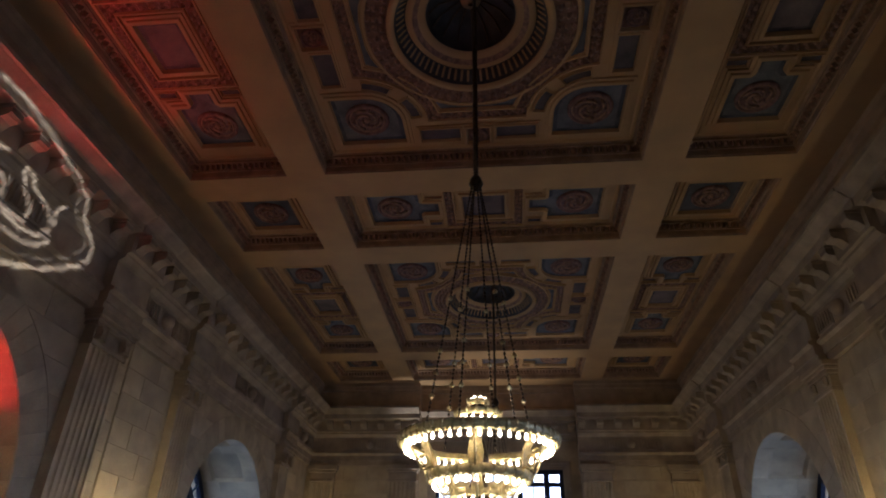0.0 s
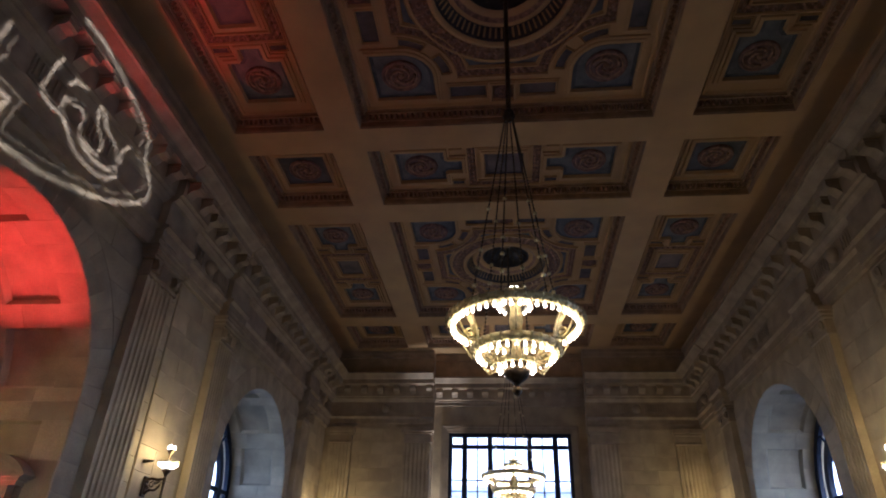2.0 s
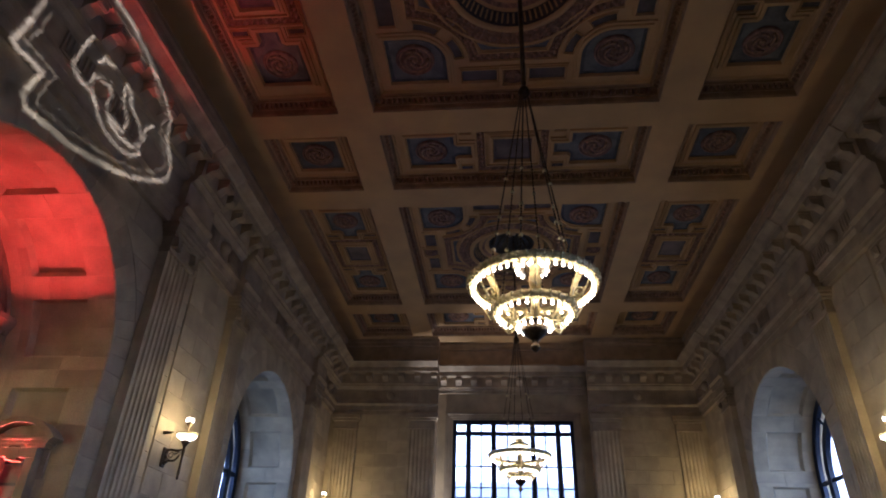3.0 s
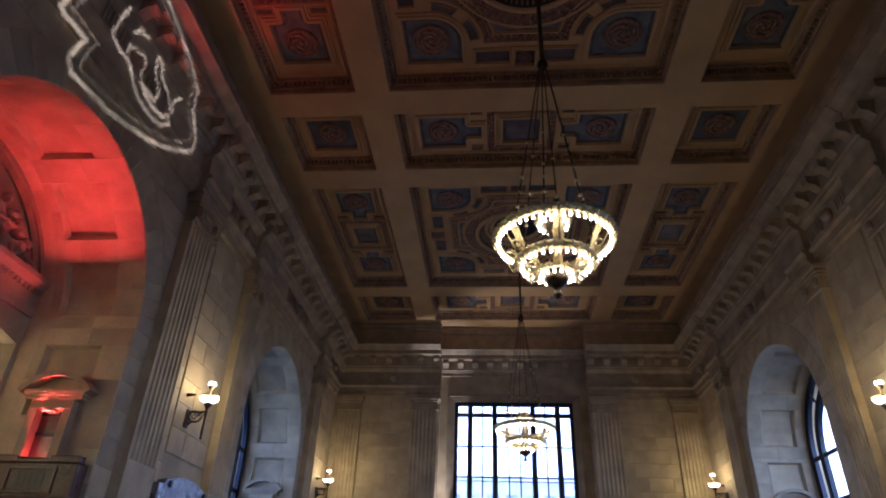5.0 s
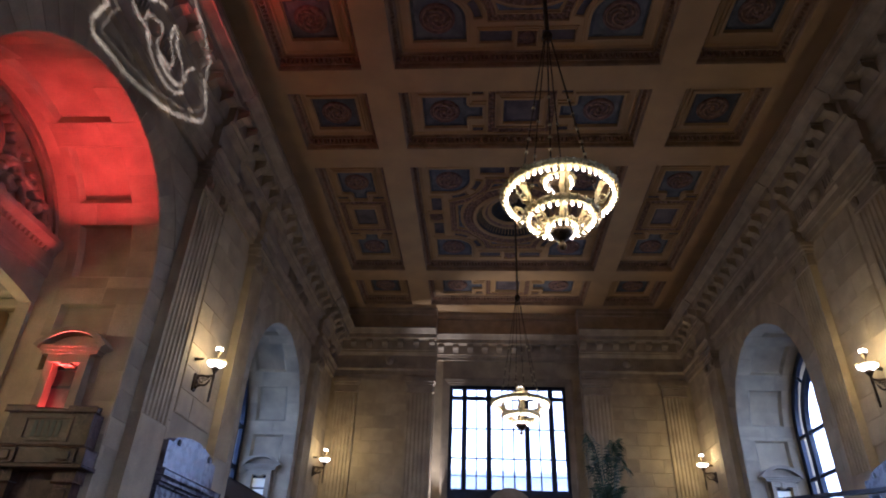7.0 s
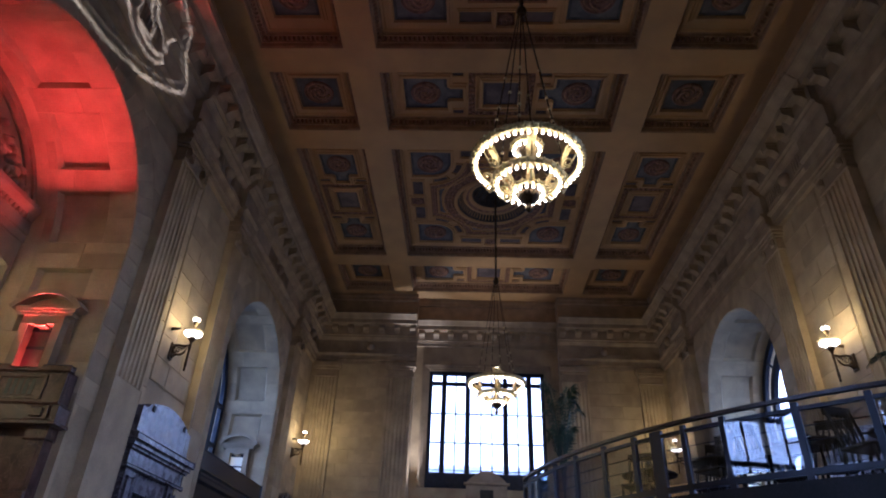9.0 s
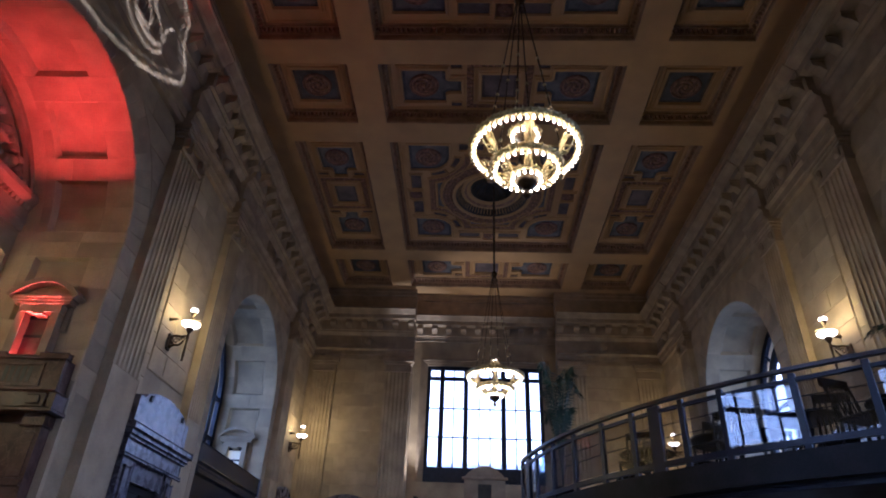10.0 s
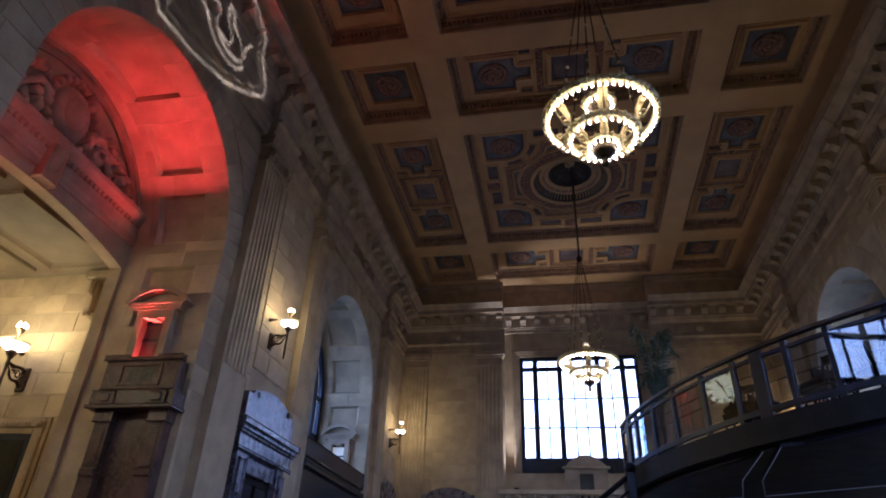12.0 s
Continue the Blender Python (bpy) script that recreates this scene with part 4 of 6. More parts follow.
def jamb_balcony(s, y, facing):
    """A dark marble balcony front over a framed door panel."""
    th = empty("jamb_balcony", pose(0, 0, -0.12), "red-brown marble balcony front over a framed door", "balcony", "marble balconies of the west arch")
    q = -1 if facing < 0 else 1
    x0, x1 = 12.36, 14.76

    def bx(m, a, b, o0, o1, z0, z1, c=0.02):
        m.box((a, y + q * o0, z0), (b, y + q * o1, z1), bevel=c)
    m = Mesh(s)
    bx(m, x0, x1, 0.42, 0.52, 6.98, 7.86)
    bx(m, x0, x0 + 0.1, 0.0, 0.42, 6.98, 7.86)
    bx(m, x1 - 0.1, x1, 0.0, 0.42, 6.98, 7.86)
    bx(m, x0, x1, 0.0, 0.52, 6.9, 6.98)
    part("parapet", m, BROWN, th)
    m = Mesh(s)
    bx(m, x0 - 0.08, x0 + 0.7, 0.38, 0.6, 7.86, 8.0, 0.03)
    bx(m, x1 - 0.7, x1 + 0.08, 0.38, 0.6, 7.86, 8.0, 0.03)
    bx(m, x0 + 0.7, x1 - 0.7, 0.4, 0.57, 7.86, 7.93, 0.03)
    part("coping", m, BROWN, th)
    # Raised near-black bars: the shade inside the slots is put into their colour.
    for i in range(5):
        m = Mesh(s)
        bx(m, 13.18 + i * 0.17, 13.27 + i * 0.17, 0.515, 0.535, 7.2, 7.62, 0.01)
        part("slot", m, NIGHT, th)
    m = Mesh(s)
    for a, b in ((12.88, 14.24),):
        bx(m, a, b, 0.52, 0.56, 7.68, 7.74, 0.01)
        bx(m, a, b, 0.52, 0.56, 7.08, 7.14, 0.01)
        bx(m, a, a + 0.06, 0.52, 0.56, 7.144, 7.676, 0.01)
        bx(m, b - 0.06, b, 0.52, 0.56, 7.144, 7.676, 0.01)
    part("border", m, BROWN, th)
    m = Mesh(s)
    bx(m, x0 - 0.12, x1 + 0.12, 0.0, 0.62, 6.45, 6.9, 0.03)
    bx(m, x0 - 0.18, x1 + 0.18, 0.0, 0.7, 6.38, 6.46, 0.02)
    for k in (x0 + 0.12, x1 - 0.62):
        bx(m, k, k + 0.5, 0.6, 0.68, 6.5, 6.86, 0.04)
        bx(m, k + 0.12, k + 0.38, 0.68, 0.73, 6.58, 6.78, 0.05)
    part("ledge", m, BROWN, th)
    for k in (x0 + 0.1, x1 - 0.55):
        m = Mesh(s)
        bx(m, k, k + 0.45, 0.0, 0.4, 0.12, 6.05)
        bx(m, k - 0.04, k + 0.49, 0.0, 0.46, 6.05, 6.38, 0.04)
        for i in range(3):
            bx(m, k + 0.03 + i * 0.14, k + 0.13 + i * 0.14, 0.4, 0.47, 4.55, 4.72, 0.03)
        bx(m, k + 0.1, k + 0.35, 0.4, 0.43, 4.8, 5.9, 0.02)
        part("pier", m, BROWN, th)
    m = Mesh(s)
    bx(m, x0 + 0.55, x1 - 0.55, 0.0, 0.12, 0.12, 6.38)
    part("door_panel", m, BROWN, th, "polished dark marble door panel")
    return th


PINKGLASS = material("reddish dim window glass", (0.10, 0.05, 0.045), 0.3, vary=0.2, bump=0)
YELLOWROOM = glowing("lit office behind glass", (1.0, 0.85, 0.45), 0.03)
for c, lit in ((ARCHES[1], PINKGLASS), (ARCHES[2], YELLOWROOM)):
    for s in (-1, 1):
        for f in (-1, 1):
            y = c - f * RAD
            jamb_window(s, y, f, lit, 0.0 if c == ARCHES[1] else 0.38)
            if s == -1 and c == ARCHES[1]:
                jamb_balcony(s, y, f)

# ---- marble portals between the pilasters, and the parapet in the north arches ----


def portal(s, y0, y1, top=7.75):
    th = empty("marble_portal", None, "grey-violet marble door surround with a curved crest", "door surround", "marble portals of the side walls")
    f0 = 12.14

    def bx(m, a, b, out, z0, z1, c=0.03):
        m.box((f0, a, z0), (f0 - out, b, z1), bevel=c)
    mid = (y0 + y1) / 2
    m = Mesh(s)
    h = (y1 - y0) / 2 - 0.1
    crest = [(mid - h, 6.95), (mid + h, 6.95), (mid + h, top), (mid + h - 0.35, top), (mid + h - 0.5, top + 0.16)] + [(mid + (h - 0.5) * (1 - 2 * i / 10), top + 0.16 + 0.26 * (1 - (1 - 2 * i / 10) ** 2)) for i in range(1, 10)] + [(mid - h + 0.5, top + 0.16), (mid - h + 0.35, top), (mid - h, top)]
    m.prism(crest, "x", f0, f0 - 0.3)
    part("crest", m, MARBLE, th)
    for k in (-1, 1):
        m = Mesh(s)
        bx(m, mid + k * (h - 0.72) - 0.06, mid + k * (h - 0.72) + 0.06, 0.34, top - 0.02, top + 0.14, 0.02)
        part("stop", m, BLACK, th)
    m = Mesh(s)
    for z0, z1, o in ((6.75, 6.95, 0.55), (6.6, 6.75, 0.45), (6.5, 6.6, 0.38), (6.05, 6.5, 0.3), (5.95, 6.05, 0.36)):
        bx(m, y0 - (o - 0.3), y1 + (o - 0.3), o, z0, z1 - 0.004)
    part("cornice", m, MARBLE, th)
    for k in (-1, 1):
        m = Mesh(s)
        a = mid + k * (h - 0.42)
        bx(m, a - 0.42, a + 0.42, 0.26, 0.0, 5.946)
        bx(m, a - 0.2, a + 0.2, 0.3, 4.6, 5.7, 0.04)
        for i in range(3):
            bx(m, a - 0.18 + i * 0.13, a - 0.08 + i * 0.13, 0.36, 4.42, 4.56, 0.03)
        part("pier", m, MARBLE, th)
    m = Mesh(s)
    bx(m, y0 + 0.95, y1 - 0.95, 0.18, 5.35, 5.946)
    part("lintel", m, MARBLE, th)
    m = Mesh(s)
    bx(m, y0 + 0.95, y1 - 0.95, 0.04, 0.0, 5.346)
    for i in range(2):
        a = y0 + 1.1 + i * (mid - y0 - 1.05)
        bx(m, a, a + mid - y0 - 1.2, 0.07, 0.3, 5.1, 0.02)
    part("door_leaf", m, WOOD, th, "dark wooden double door")
    return th


for s in (-1, 1):
    portal(s, 19.5, 23.8, 7.9)
    portal(s, 37.2, 40.6, 7.95)
    portal(1, -s * 8.6 - 1.8, -s * 8.6 + 1.8, 8.0).matrix_basis = pose(0, 41.2 - 12.14, 0, 0, 0, 90)
    if s > 0:
        continue
    th = empty("parapet", None, "black marble parapet across the arch", "parapet", "marble parapets of the north arches")
    m = Mesh(s)
    c = ARCHES[2]
    m.box((12.3, c - RAD, 0), (13.0, c + RAD, 7.2), bevel=0.03)
    part("body", m, BLACK, th)
    m = Mesh(s)
    m.box((12.22, c - RAD + 0.02, 7.2), (13.05, c + RAD - 0.02, 7.98), bevel=0.05).box((12.15, c - RAD + 0.02, 6.75), (12.3, c + RAD - 0.02, 6.97), bevel=0.04)
    part("coping", m, BLACK, th)

# ---- chandeliers ----


def chandelier(y, z):
    th = empty("chandelier", pose(0.115, y, z), "three-tier brass chandelier with rings of bare bulbs", "chandelier", "chandeliers of the hall")
    m = Mesh()
    m.tube([(0, 0, P + 1.0), (0, 0, 17.75)], 0.045, 8)
    for i in range(64):
        z = 17.95 + i * 0.088
        m.lathe([(0.04, 0), (0.075, 0.03), (0.04, 0.06)], 6, (0, 0, z))
    part("suspension_rod", m, BRONZE, th)
    m = Mesh()
    m.lathe([(0.04, 0.25), (0.12, 0.15), (0.16, 0.0), (0.1, -0.12), (0.03, -0.16)], 14, (0, 0, 17.75))
    part("chain_hub", m, BRONZE, th)
    chain = None
    for i in range(6):
        ch = Mesh()
        a, b = Vector((0.1, 0, 17.65)), Vector((0.98, 0, 12.15))
        nn = 64
        for k in range(nn):
            p, q = a.lerp(b, k / nn), a.lerp(b, (k + 0.8) / nn)
            ch.tube([p, p.lerp(q, 0.5), q], [0.013, 0.026, 0.013], 5, BRONZE)
        for t in (0.50, 0.70, 0.78, 0.86):
            ch.ball(a.lerp(b, t), 0.05, BRASS, 8)
        if chain is None:
            chain = part("chain", ch, BRONZE, th)
            o = chain
        else:
            ch.bm.free()
            o = new("chain", chain.data)
            o.parent = th
        o.matrix_basis = pose(0, 0, 0, 0, 0, 13 + 60 * i)
    bulb = Mesh()
    bulb.lathe([(0.016, 0.035), (0.018, 0.018), (0.027, -0.005), (0.034, -0.03), (0.03, -0.054), (0.016, -0.068), (0.001, -0.072)], 10)
    bulb_me = None
    for name, r, z, n, up in (("outer_ring", 1.36, 12.1, 50, -1), ("middle_ring", 0.84, 11.5, 28, -1), ("lower_ring", 0.38, 11.24, 14, -1), ("crown_ring", 0.36, 12.6, 14, -1), ("top_cluster", 0.14, 12.82, 6, 1)):
        g = Mesh()
        h = 0.11 if r > 0.5 else 0.07
        w = 0.13 if r > 0.5 else 0.05
        g.lathe([(r - w, -0.02), (r - w, h * 0.5), (r - w * 0.4, h), (r + 0.03, h * 1.1), (r + 0.07, h * 0.6), (r + 0.06, 0), (r - 0.02, -h * 0.5), (r - w, -0.02)], max(32, n))
        for i in range(n):
            a = (i + 0.5) * 2 * math.pi / n
            g.ball(((r + 0.02) * math.cos(a), (r + 0.02) * math.sin(a), -h * 0.2), 0.05 if r > 0.5 else 0.035, None, 6, 1.0)
            g.ball(((r + 0.06) * math.cos(a), (r + 0.06) * math.sin(a), h * 0.6), 0.035, None, 6, 1.6)
        ring = part(name, g, BRASS, th)
        ring.matrix_basis = pose(0, 0, z)
        for i in range(n):
            a = i * 2 * math.pi / n
            if bulb_me is None:
                bb = bulb.done("bulb", BULB, ring)
                bulb_me = bb.data
            else:
                bb = new("bulb", bulb_me)
                bb.parent = ring
            bb.matrix_basis = pose((r - w * 0.55) * math.cos(a), (r - w * 0.55) * math.sin(a), up * (0.085 if up < 0 else h * 0.75), 0 if up < 0 else 180, 0, math.degrees(a))
    m = Mesh()
    m.lathe([(0.02, 12.85), (0.12, 12.8), (0.2, 12.65), (0.3, 12.5), (0.16, 12.4), (0.1, 12.2), (0.16, 11.95), (0.2, 11.75), (0.12, 11.55), (0.2, 11.3), (0.27, 11.16), (0.28, 11.08), (0.22, 10.98), (0.13, 10.91),
             (0.08, 10.86), (0.05, 10.8), (0.09, 10.75), (0.1, 10.69), (0.05, 10.63), (0.001, 10.6)], 20)
    part("stem", m, BRONZE, th)
    for r0, z0, high, w, nm in ((0.94, 11.62, 0.56, 0.14, "scroll_leaf"), (0.5, 11.2, 0.4, 0.11, "small_leaf")):
        keep = None
        for i in range(6):
            if keep is None:
                g = Mesh()
                line = [(r0 - 0.06, z0), (r0 - 0.02, z0 + high * 0.3), (r0 + 0.02, z0 + high * 0.6), (r0 + 0.1, z0 + high * 0.88), (r0 + 0.2, z0 + high), (r0 + 0.27, z0 + high * 0.9)]
                rows = []
                for k, (a, b) in enumerate(line):
                    ww = w * (1.0 if k % 2 else 0.78) * (1 - 0.05 * k)
                    rows.append([g.v((a + o * 0.35 + t, q, b)) for t in (0.0, -0.035) for q, o in ((-ww, 0.1), (0, -0.06), (ww, 0.1))])
                for p, q in zip(rows, rows[1:]):
                    for u, v in ((0, 1), (1, 2), (2, 5), (5, 4), (4, 3), (3, 0)):
                        g.bm.faces.new((p[u], p[v], q[v], q[u]))
                g.bm.faces.new(rows[0][:3] + rows[0][5:2:-1])
                g.bm.faces.new(rows[-1][:3] + rows[-1][5:2:-1])
                g.tube([(r0 + 0.1 + 0.09 * math.cos(t * 0.8), 0, z0 + 0.1 + 0.09 * math.sin(t * 0.8)) for t in range(8)], 0.025, 6)
                g.tube([(r0 - 0.05, 0, z0 + 0.02), (r0 + 0.12, 0, z0 - 0.06), (r0 + 0.34, 0, z0 + high * 0.55)], 0.022, 6)
                keep = o = part(nm, g, BRASS, th, "acanthus-leaf brass bracket")
            else:
                o = new(nm, keep.data)
                o.parent = th
                o["label"] = keep["label"]
            o.matrix_basis = pose(0, 0, 0, 0, 0, 60 * i + 30)
    return th


chandelier(12.1, -0.02)
chandelier(29.49, 0.14)

# ---- wall sconces ----


def sconce(m, label="bronze wall sconce with a lit opal bowl", power=16):
    """Built against a wall at x = 0, with its front towards +x; z = 0 at the bowl's middle."""
    th = empty("wall_sconce", m, label, "wall lamp", "wall lamps of the hall")
    g = Mesh()
    g.box((0.0, -0.14, -1.05), (0.07, 0.14, -0.4), bevel=0.03).box((0.05, -0.09, -0.95), (0.12, 0.09, -0.5), bevel=0.03)
    for k in range(3):
        g.ball((0.1, 0, -0.55 - 0.17 * k), 0.07, None, 8)
    part("wall_plate", g, BRONZE, th)
    g = Mesh()
    g.tube([(0.06, 0, -0.5), (0.25, 0, -0.47), (0.45, 0, -0.5), (0.66, 0, -0.47)], 0.045, 8)
    g.tube([(0.08 + 0.52 * t, 0, -0.95 + 0.42 * t * t + 0.08 * math.sin(t * 6)) for t in [i / 10 for i in range(11)]], [0.05 - 0.002 * i for i in range(11)], 8)
    for cx, cz, r in ((0.28, -0.66, 0.12), (0.14, -0.82, 0.09), (0.46, -0.57, 0.07)):
        g.tube([(cx + r * (1 - i / 16) * math.cos(i * 0.7), 0, cz + r * (1 - i / 16) * math.sin(i * 0.7)) for i in range(12)], 0.022, 6)
    part("scroll_arm", g, BRONZE, th)
    g = Mesh()
    g.lathe([(0.001, -1.45), (0.045, -1.42), (0.03, -1.34), (0.05, -1.25), (0.035, -0.8), (0.055, -0.5), (0.04, -0.4), (0.09, -0.3), (0.16, -0.2), (0.1, -0.16), (0.03, -0.1), (0.03, 0.3), (0.09, 0.36), (0.13, 0.45), (0.03, 0.5)], 12, (0.68, 0, 0))
    part("stem", g, BRONZE, th)
    g = Mesh()
    g.lathe([(0.07, -0.14), (0.22, -0.12), (0.32, -0.05), (0.335, 0.015), (0.30, 0.06), (0.22, 0.085)], 24, (0.68, 0, 0))
    part("bowl", g, OPAL, th, "lit opal glass bowl")
    g = Mesh()
    g.lathe([(0.34, 0.01), (0.355, 0.035), (0.34, 0.06), (0.325, 0.035), (0.34, 0.01)], 24, (0.68, 0, 0))
    for i in range(20):
        a = i * math.pi / 10
        g.ball((0.68 + 0.345 * math.cos(a), 0.345 * math.sin(a), 0.065), 0.025, None, 6)
    part("bowl_rim", g, BRASS, th)
    keep = None
    for i in range(5):
        a = i * 2 * math.pi / 5
        if keep is None:
            g = Mesh().lathe([(0.02, 0), (0.042, 0.04), (0.045, 0.08), (0.028, 0.13), (0.001, 0.17)], 10)
            keep = o = part("flame_bulb", g, OPAL, th, "lit flame-shaped bulb")
        else:
            o = new("flame_bulb", keep.data)
            o.parent = th
            o["label"] = keep["label"]
        o.matrix_basis = pose(0.68 + 0.1 * math.cos(a), 0.1 * math.sin(a), 0.46)
    g = Mesh().tube([(0.02, -0.34, 0.02), (0.35, -0.36, 0.03)], [0.07, 0.03], 10)
    part("wall_stay", g, BRONZE, th)
    lamp("sconce_light", "POINT", power, WARM, m @ pose(0.95, 0, 0.3), radius=0.3)
    return th


for s, y, z in ((-1, 20.95, 10.98), (1, 20.83, 11.15), (-1, 39.16, 11.5), (1, 39.16, 11.68)):
    sconce(pose(s * 12.14, y, z, 0, 0, 0 if s < 0 else 180))
sconce(pose(-19.35, 17.88, 8.8, 0, 0, -90) @ Matrix.Scale(1.3, 4), "bronze wall sconce glowing on the side room wall", 38)
# Three more sconces, out of view, added to brighten the side room.
for x, y, turn in ((-25.6, 17.88, -90), (-19.45, 6.82, 90), (-25.6, 6.82, 90)):
    sconce(pose(x, y, 8.88, 0, 0, turn), "bronze wall sconce glowing on the side room wall", 48)


def hanging_clock(x, y, z, r):
    th = empty("hanging_clock", pose(x, y, z), "large round lit clock hanging from the side room ceiling", "clock")
    part("rod", Mesh().tube([(0, 0, r), (0, 0, 11.95 - z)], 0.04, 8), BRONZE, th)
    g = Mesh().lathe([(r + 0.08, -0.12), (r + 0.1, 0.0), (r + 0.08, 0.12), (r - 0.02, 0.1), (r - 0.02, -0.1), (r + 0.08, -0.12)], 40)
    o = part("case", g, BRONZE, th)
    o.matrix_basis = pose(0, 0, 0, 0, 90, 0)
    g = Mesh().lathe([(0.001, 0.06), (r, 0.06), (r, -0.06), (0.001, -0.06)], 40)
    o = part("dial", g, DIAL, th, "cream lit dial")
    o.matrix_basis = pose(0, 0, 0, 0, 90, 0)
    g = Mesh()
    for i in range(12):
        a = i * math.pi / 6
        for k in range(-1, 2):
            b = a + k * 0.055
            p, q = Vector((0.07, math.sin(b) * r * 0.72, math.cos(b) * r * 0.72)), Vector((0.07, math.sin(b) * r * 0.93, math.cos(b) * r * 0.93))
            g.tube([p, q], 0.03, 5)
    part("numerals", g, STEEL, th, "dark strokes round the dial")
    for a, l, w in ((35, 0.55, 0.06), (-160, 0.8, 0.045)):
        t = radians(a)
        part("hand", Mesh().tube([(0.09, 0, 0), (0.09, math.sin(t) * r * l, math.cos(t) * r * l)], [w, w * 0.4], 6), STEEL, th)


hanging_clock(-20.0, 14.1, 10.9, 0.78)

# ---- coloured light in the west arch ----


def floodlight(x, y, z, long, turn, power, spread):
    """A black strip floodlight lying behind a balcony front, shining straight up."""
    th = empty("red_floodlight", pose(x, y, z), "black strip floodlight behind the balcony front", "floodlight", "floodlights of the west arch")
    part("housing", Mesh().box((-long / 2, -0.05, -0.1), (long / 2, 0.05, -0.02), bevel=0.01), STEEL, th)
    part("lens", Mesh().box((-long / 2 + 0.03, -0.03, -0.018), (long / 2 - 0.03, 0.03, -0.012)), NIGHT, th)
    lamp("red_uplight", "AREA", power, RED, look((x, y, z), (x + 0.35, y + turn * 2.1, z + 10)), size=(long * 0.8, 0.04), spread=spread)
    return th


for f in (-1, 1):
    y = ARCHES[1] + f * RAD
    floodlight(-13.9, y - f * 0.43, 7.9, 0.8, -f, *((13.0, 50) if f > 0 else (7.5, 100)))
    lamp("red_sill_light", "AREA", 1.5, RED, pose(-13.8, y - f * 0.27, 7.72, 180), size=(0.6, 0.05), spread=150)

# ---- end wall: doorway crest, ledge, uplight ----
m = Mesh()
th = empty("crested_doorway", None, "pale stone doorway crest with a curved top", "doorway")
g = Mesh().prism([(-1.3, 0), (1.3, 0), (1.3, 9.75)] + [(1.3 - 2.6 * i / 12, 9.75 + 0.75 * math.sin(math.pi * i / 12) ** 0.8) for i in range(1, 12)] + [(-1.3, 9.75)], "y", 41.4, 41.93)
part("surround", g, TRIM, th)
g = Mesh().box((-1.45, 41.2, 9.62), (1.45, 41.4, 9.78), bevel=0.03)
part("moulding", g, TRIM, th)
# Flat near-black slab on the solid surround; the opening's shade is its colour.
g = Mesh().box((-0.42, 41.34, 0), (0.42, 41.396, 9.35), bevel=0.01)
part("opening", g, NIGHT, th)
g = Mesh()
th = empty("gallery_ledge", None, "stone gallery ledge with small balusters", "balustrade")
part("ledge", Mesh().box((-5.3, 39.6, 7.85), (5.3, 40.1, 8.12), bevel=0.04), STONE, th)
part("plinth", Mesh().box((-5.3, 39.65, 0), (5.3, 40.95, 6.9), bevel=0.02), STONE, th)
bal = None
for i in range(28):
    x = -5.05 + i * 10.1 / 27
    if bal is None:
        bal = o = part("baluster", Mesh().lathe([(0.1, 6.9), (0.1, 7.0), (0.06, 7.05), (0.12, 7.25), (0.06, 7.6), (0.1, 7.75), (0.1, 7.86)], 10), TRIM, th)
    else:
        o = new("baluster", bal.data)
        o.parent = th
    o.matrix_basis = pose(x, 39.85, 0)
th = empty("column_uplight", None, "small white floodlight on the gallery", "floodlight")
part("housing", Mesh().box((-4.75, 40.7, 6.9), (-4.35, 40.94, 7.2), bevel=0.03), STEEL, th)
lamp("gallery_uplight", "SPOT", 560, (1.0, 0.92, 0.78), look((-4.55, 41.15, 7.5), (-4.85, 41.62, 15.0)), radius=0.06, cone=26, blend=0.8)

th = empty("ceiling_uplight", None, "small floodlight on the gallery aimed at the ceiling", "floodlight")
part("housing", Mesh().box((-4.4, 40.35, 8.13), (-4.1, 40.6, 8.35), bevel=0.03), STEEL, th)
part("foot", Mesh().box((-4.4, 39.9, 8.12), (-4.1, 40.6, 8.14)), STEEL, th)
lamp("gallery_ceiling_light", "SPOT", 300, (1.0, 0.84, 0.6), look((-4.25, 40.2, 8.45), (0.3, 37.9, 22.5)), radius=0.08, cone=38, blend=0.8)

# ---- mezzanine ----
DX, DY, DR, DZ = 8.49, 13.09, 8.75, 3.55


def on_rim(a, r=DR, z=0.0):
    return (DX + r * math.cos(radians(a)), DY + r * math.sin(radians(a)), z)


A0, A1 = 187.0, 291.0
CORNER = (on_rim(A0)[0] + 0.28, on_rim(A0)[1] + 2.3)
m = Mesh()
rim = [on_rim(A0 + (A1 - A0) * i / 60)[:2] for i in range(61)]
m.prism(rim + [(11.7, rim[-1][1]), (11.7, CORNER[1]), CORNER], "z", DZ - 0.12, DZ, WOOD)
deck = m.done("mezzanine_deck", WOOD, label="dark curved mezzanine deck", category="mezzanine", kind="structure")
m = Mesh()
for a, b in zip([A0 + (A1 - A0) * i / 60 for i in range(60)], [A0 + (A1 - A0) * (i + 1) / 60 for i in range(60)]):
    for r, r2, z0, z1 in ((DR + 0.05, DR - 0.08, DZ - 0.24, DZ + 0.06),):
        p = [on_rim(a, r, z0), on_rim(b, r, z0), on_rim(b, r, z1), on_rim(a, r, z1)]
        q = [on_rim(a, r2, z0), on_rim(b, r2, z0), on_rim(b, r2, z1), on_rim(a, r2, z1)]
        m.face(p), m.face(q), m.face((p[2], p[3], q[3], q[2])), m.face((p[0], p[1], q[1], q[0]))
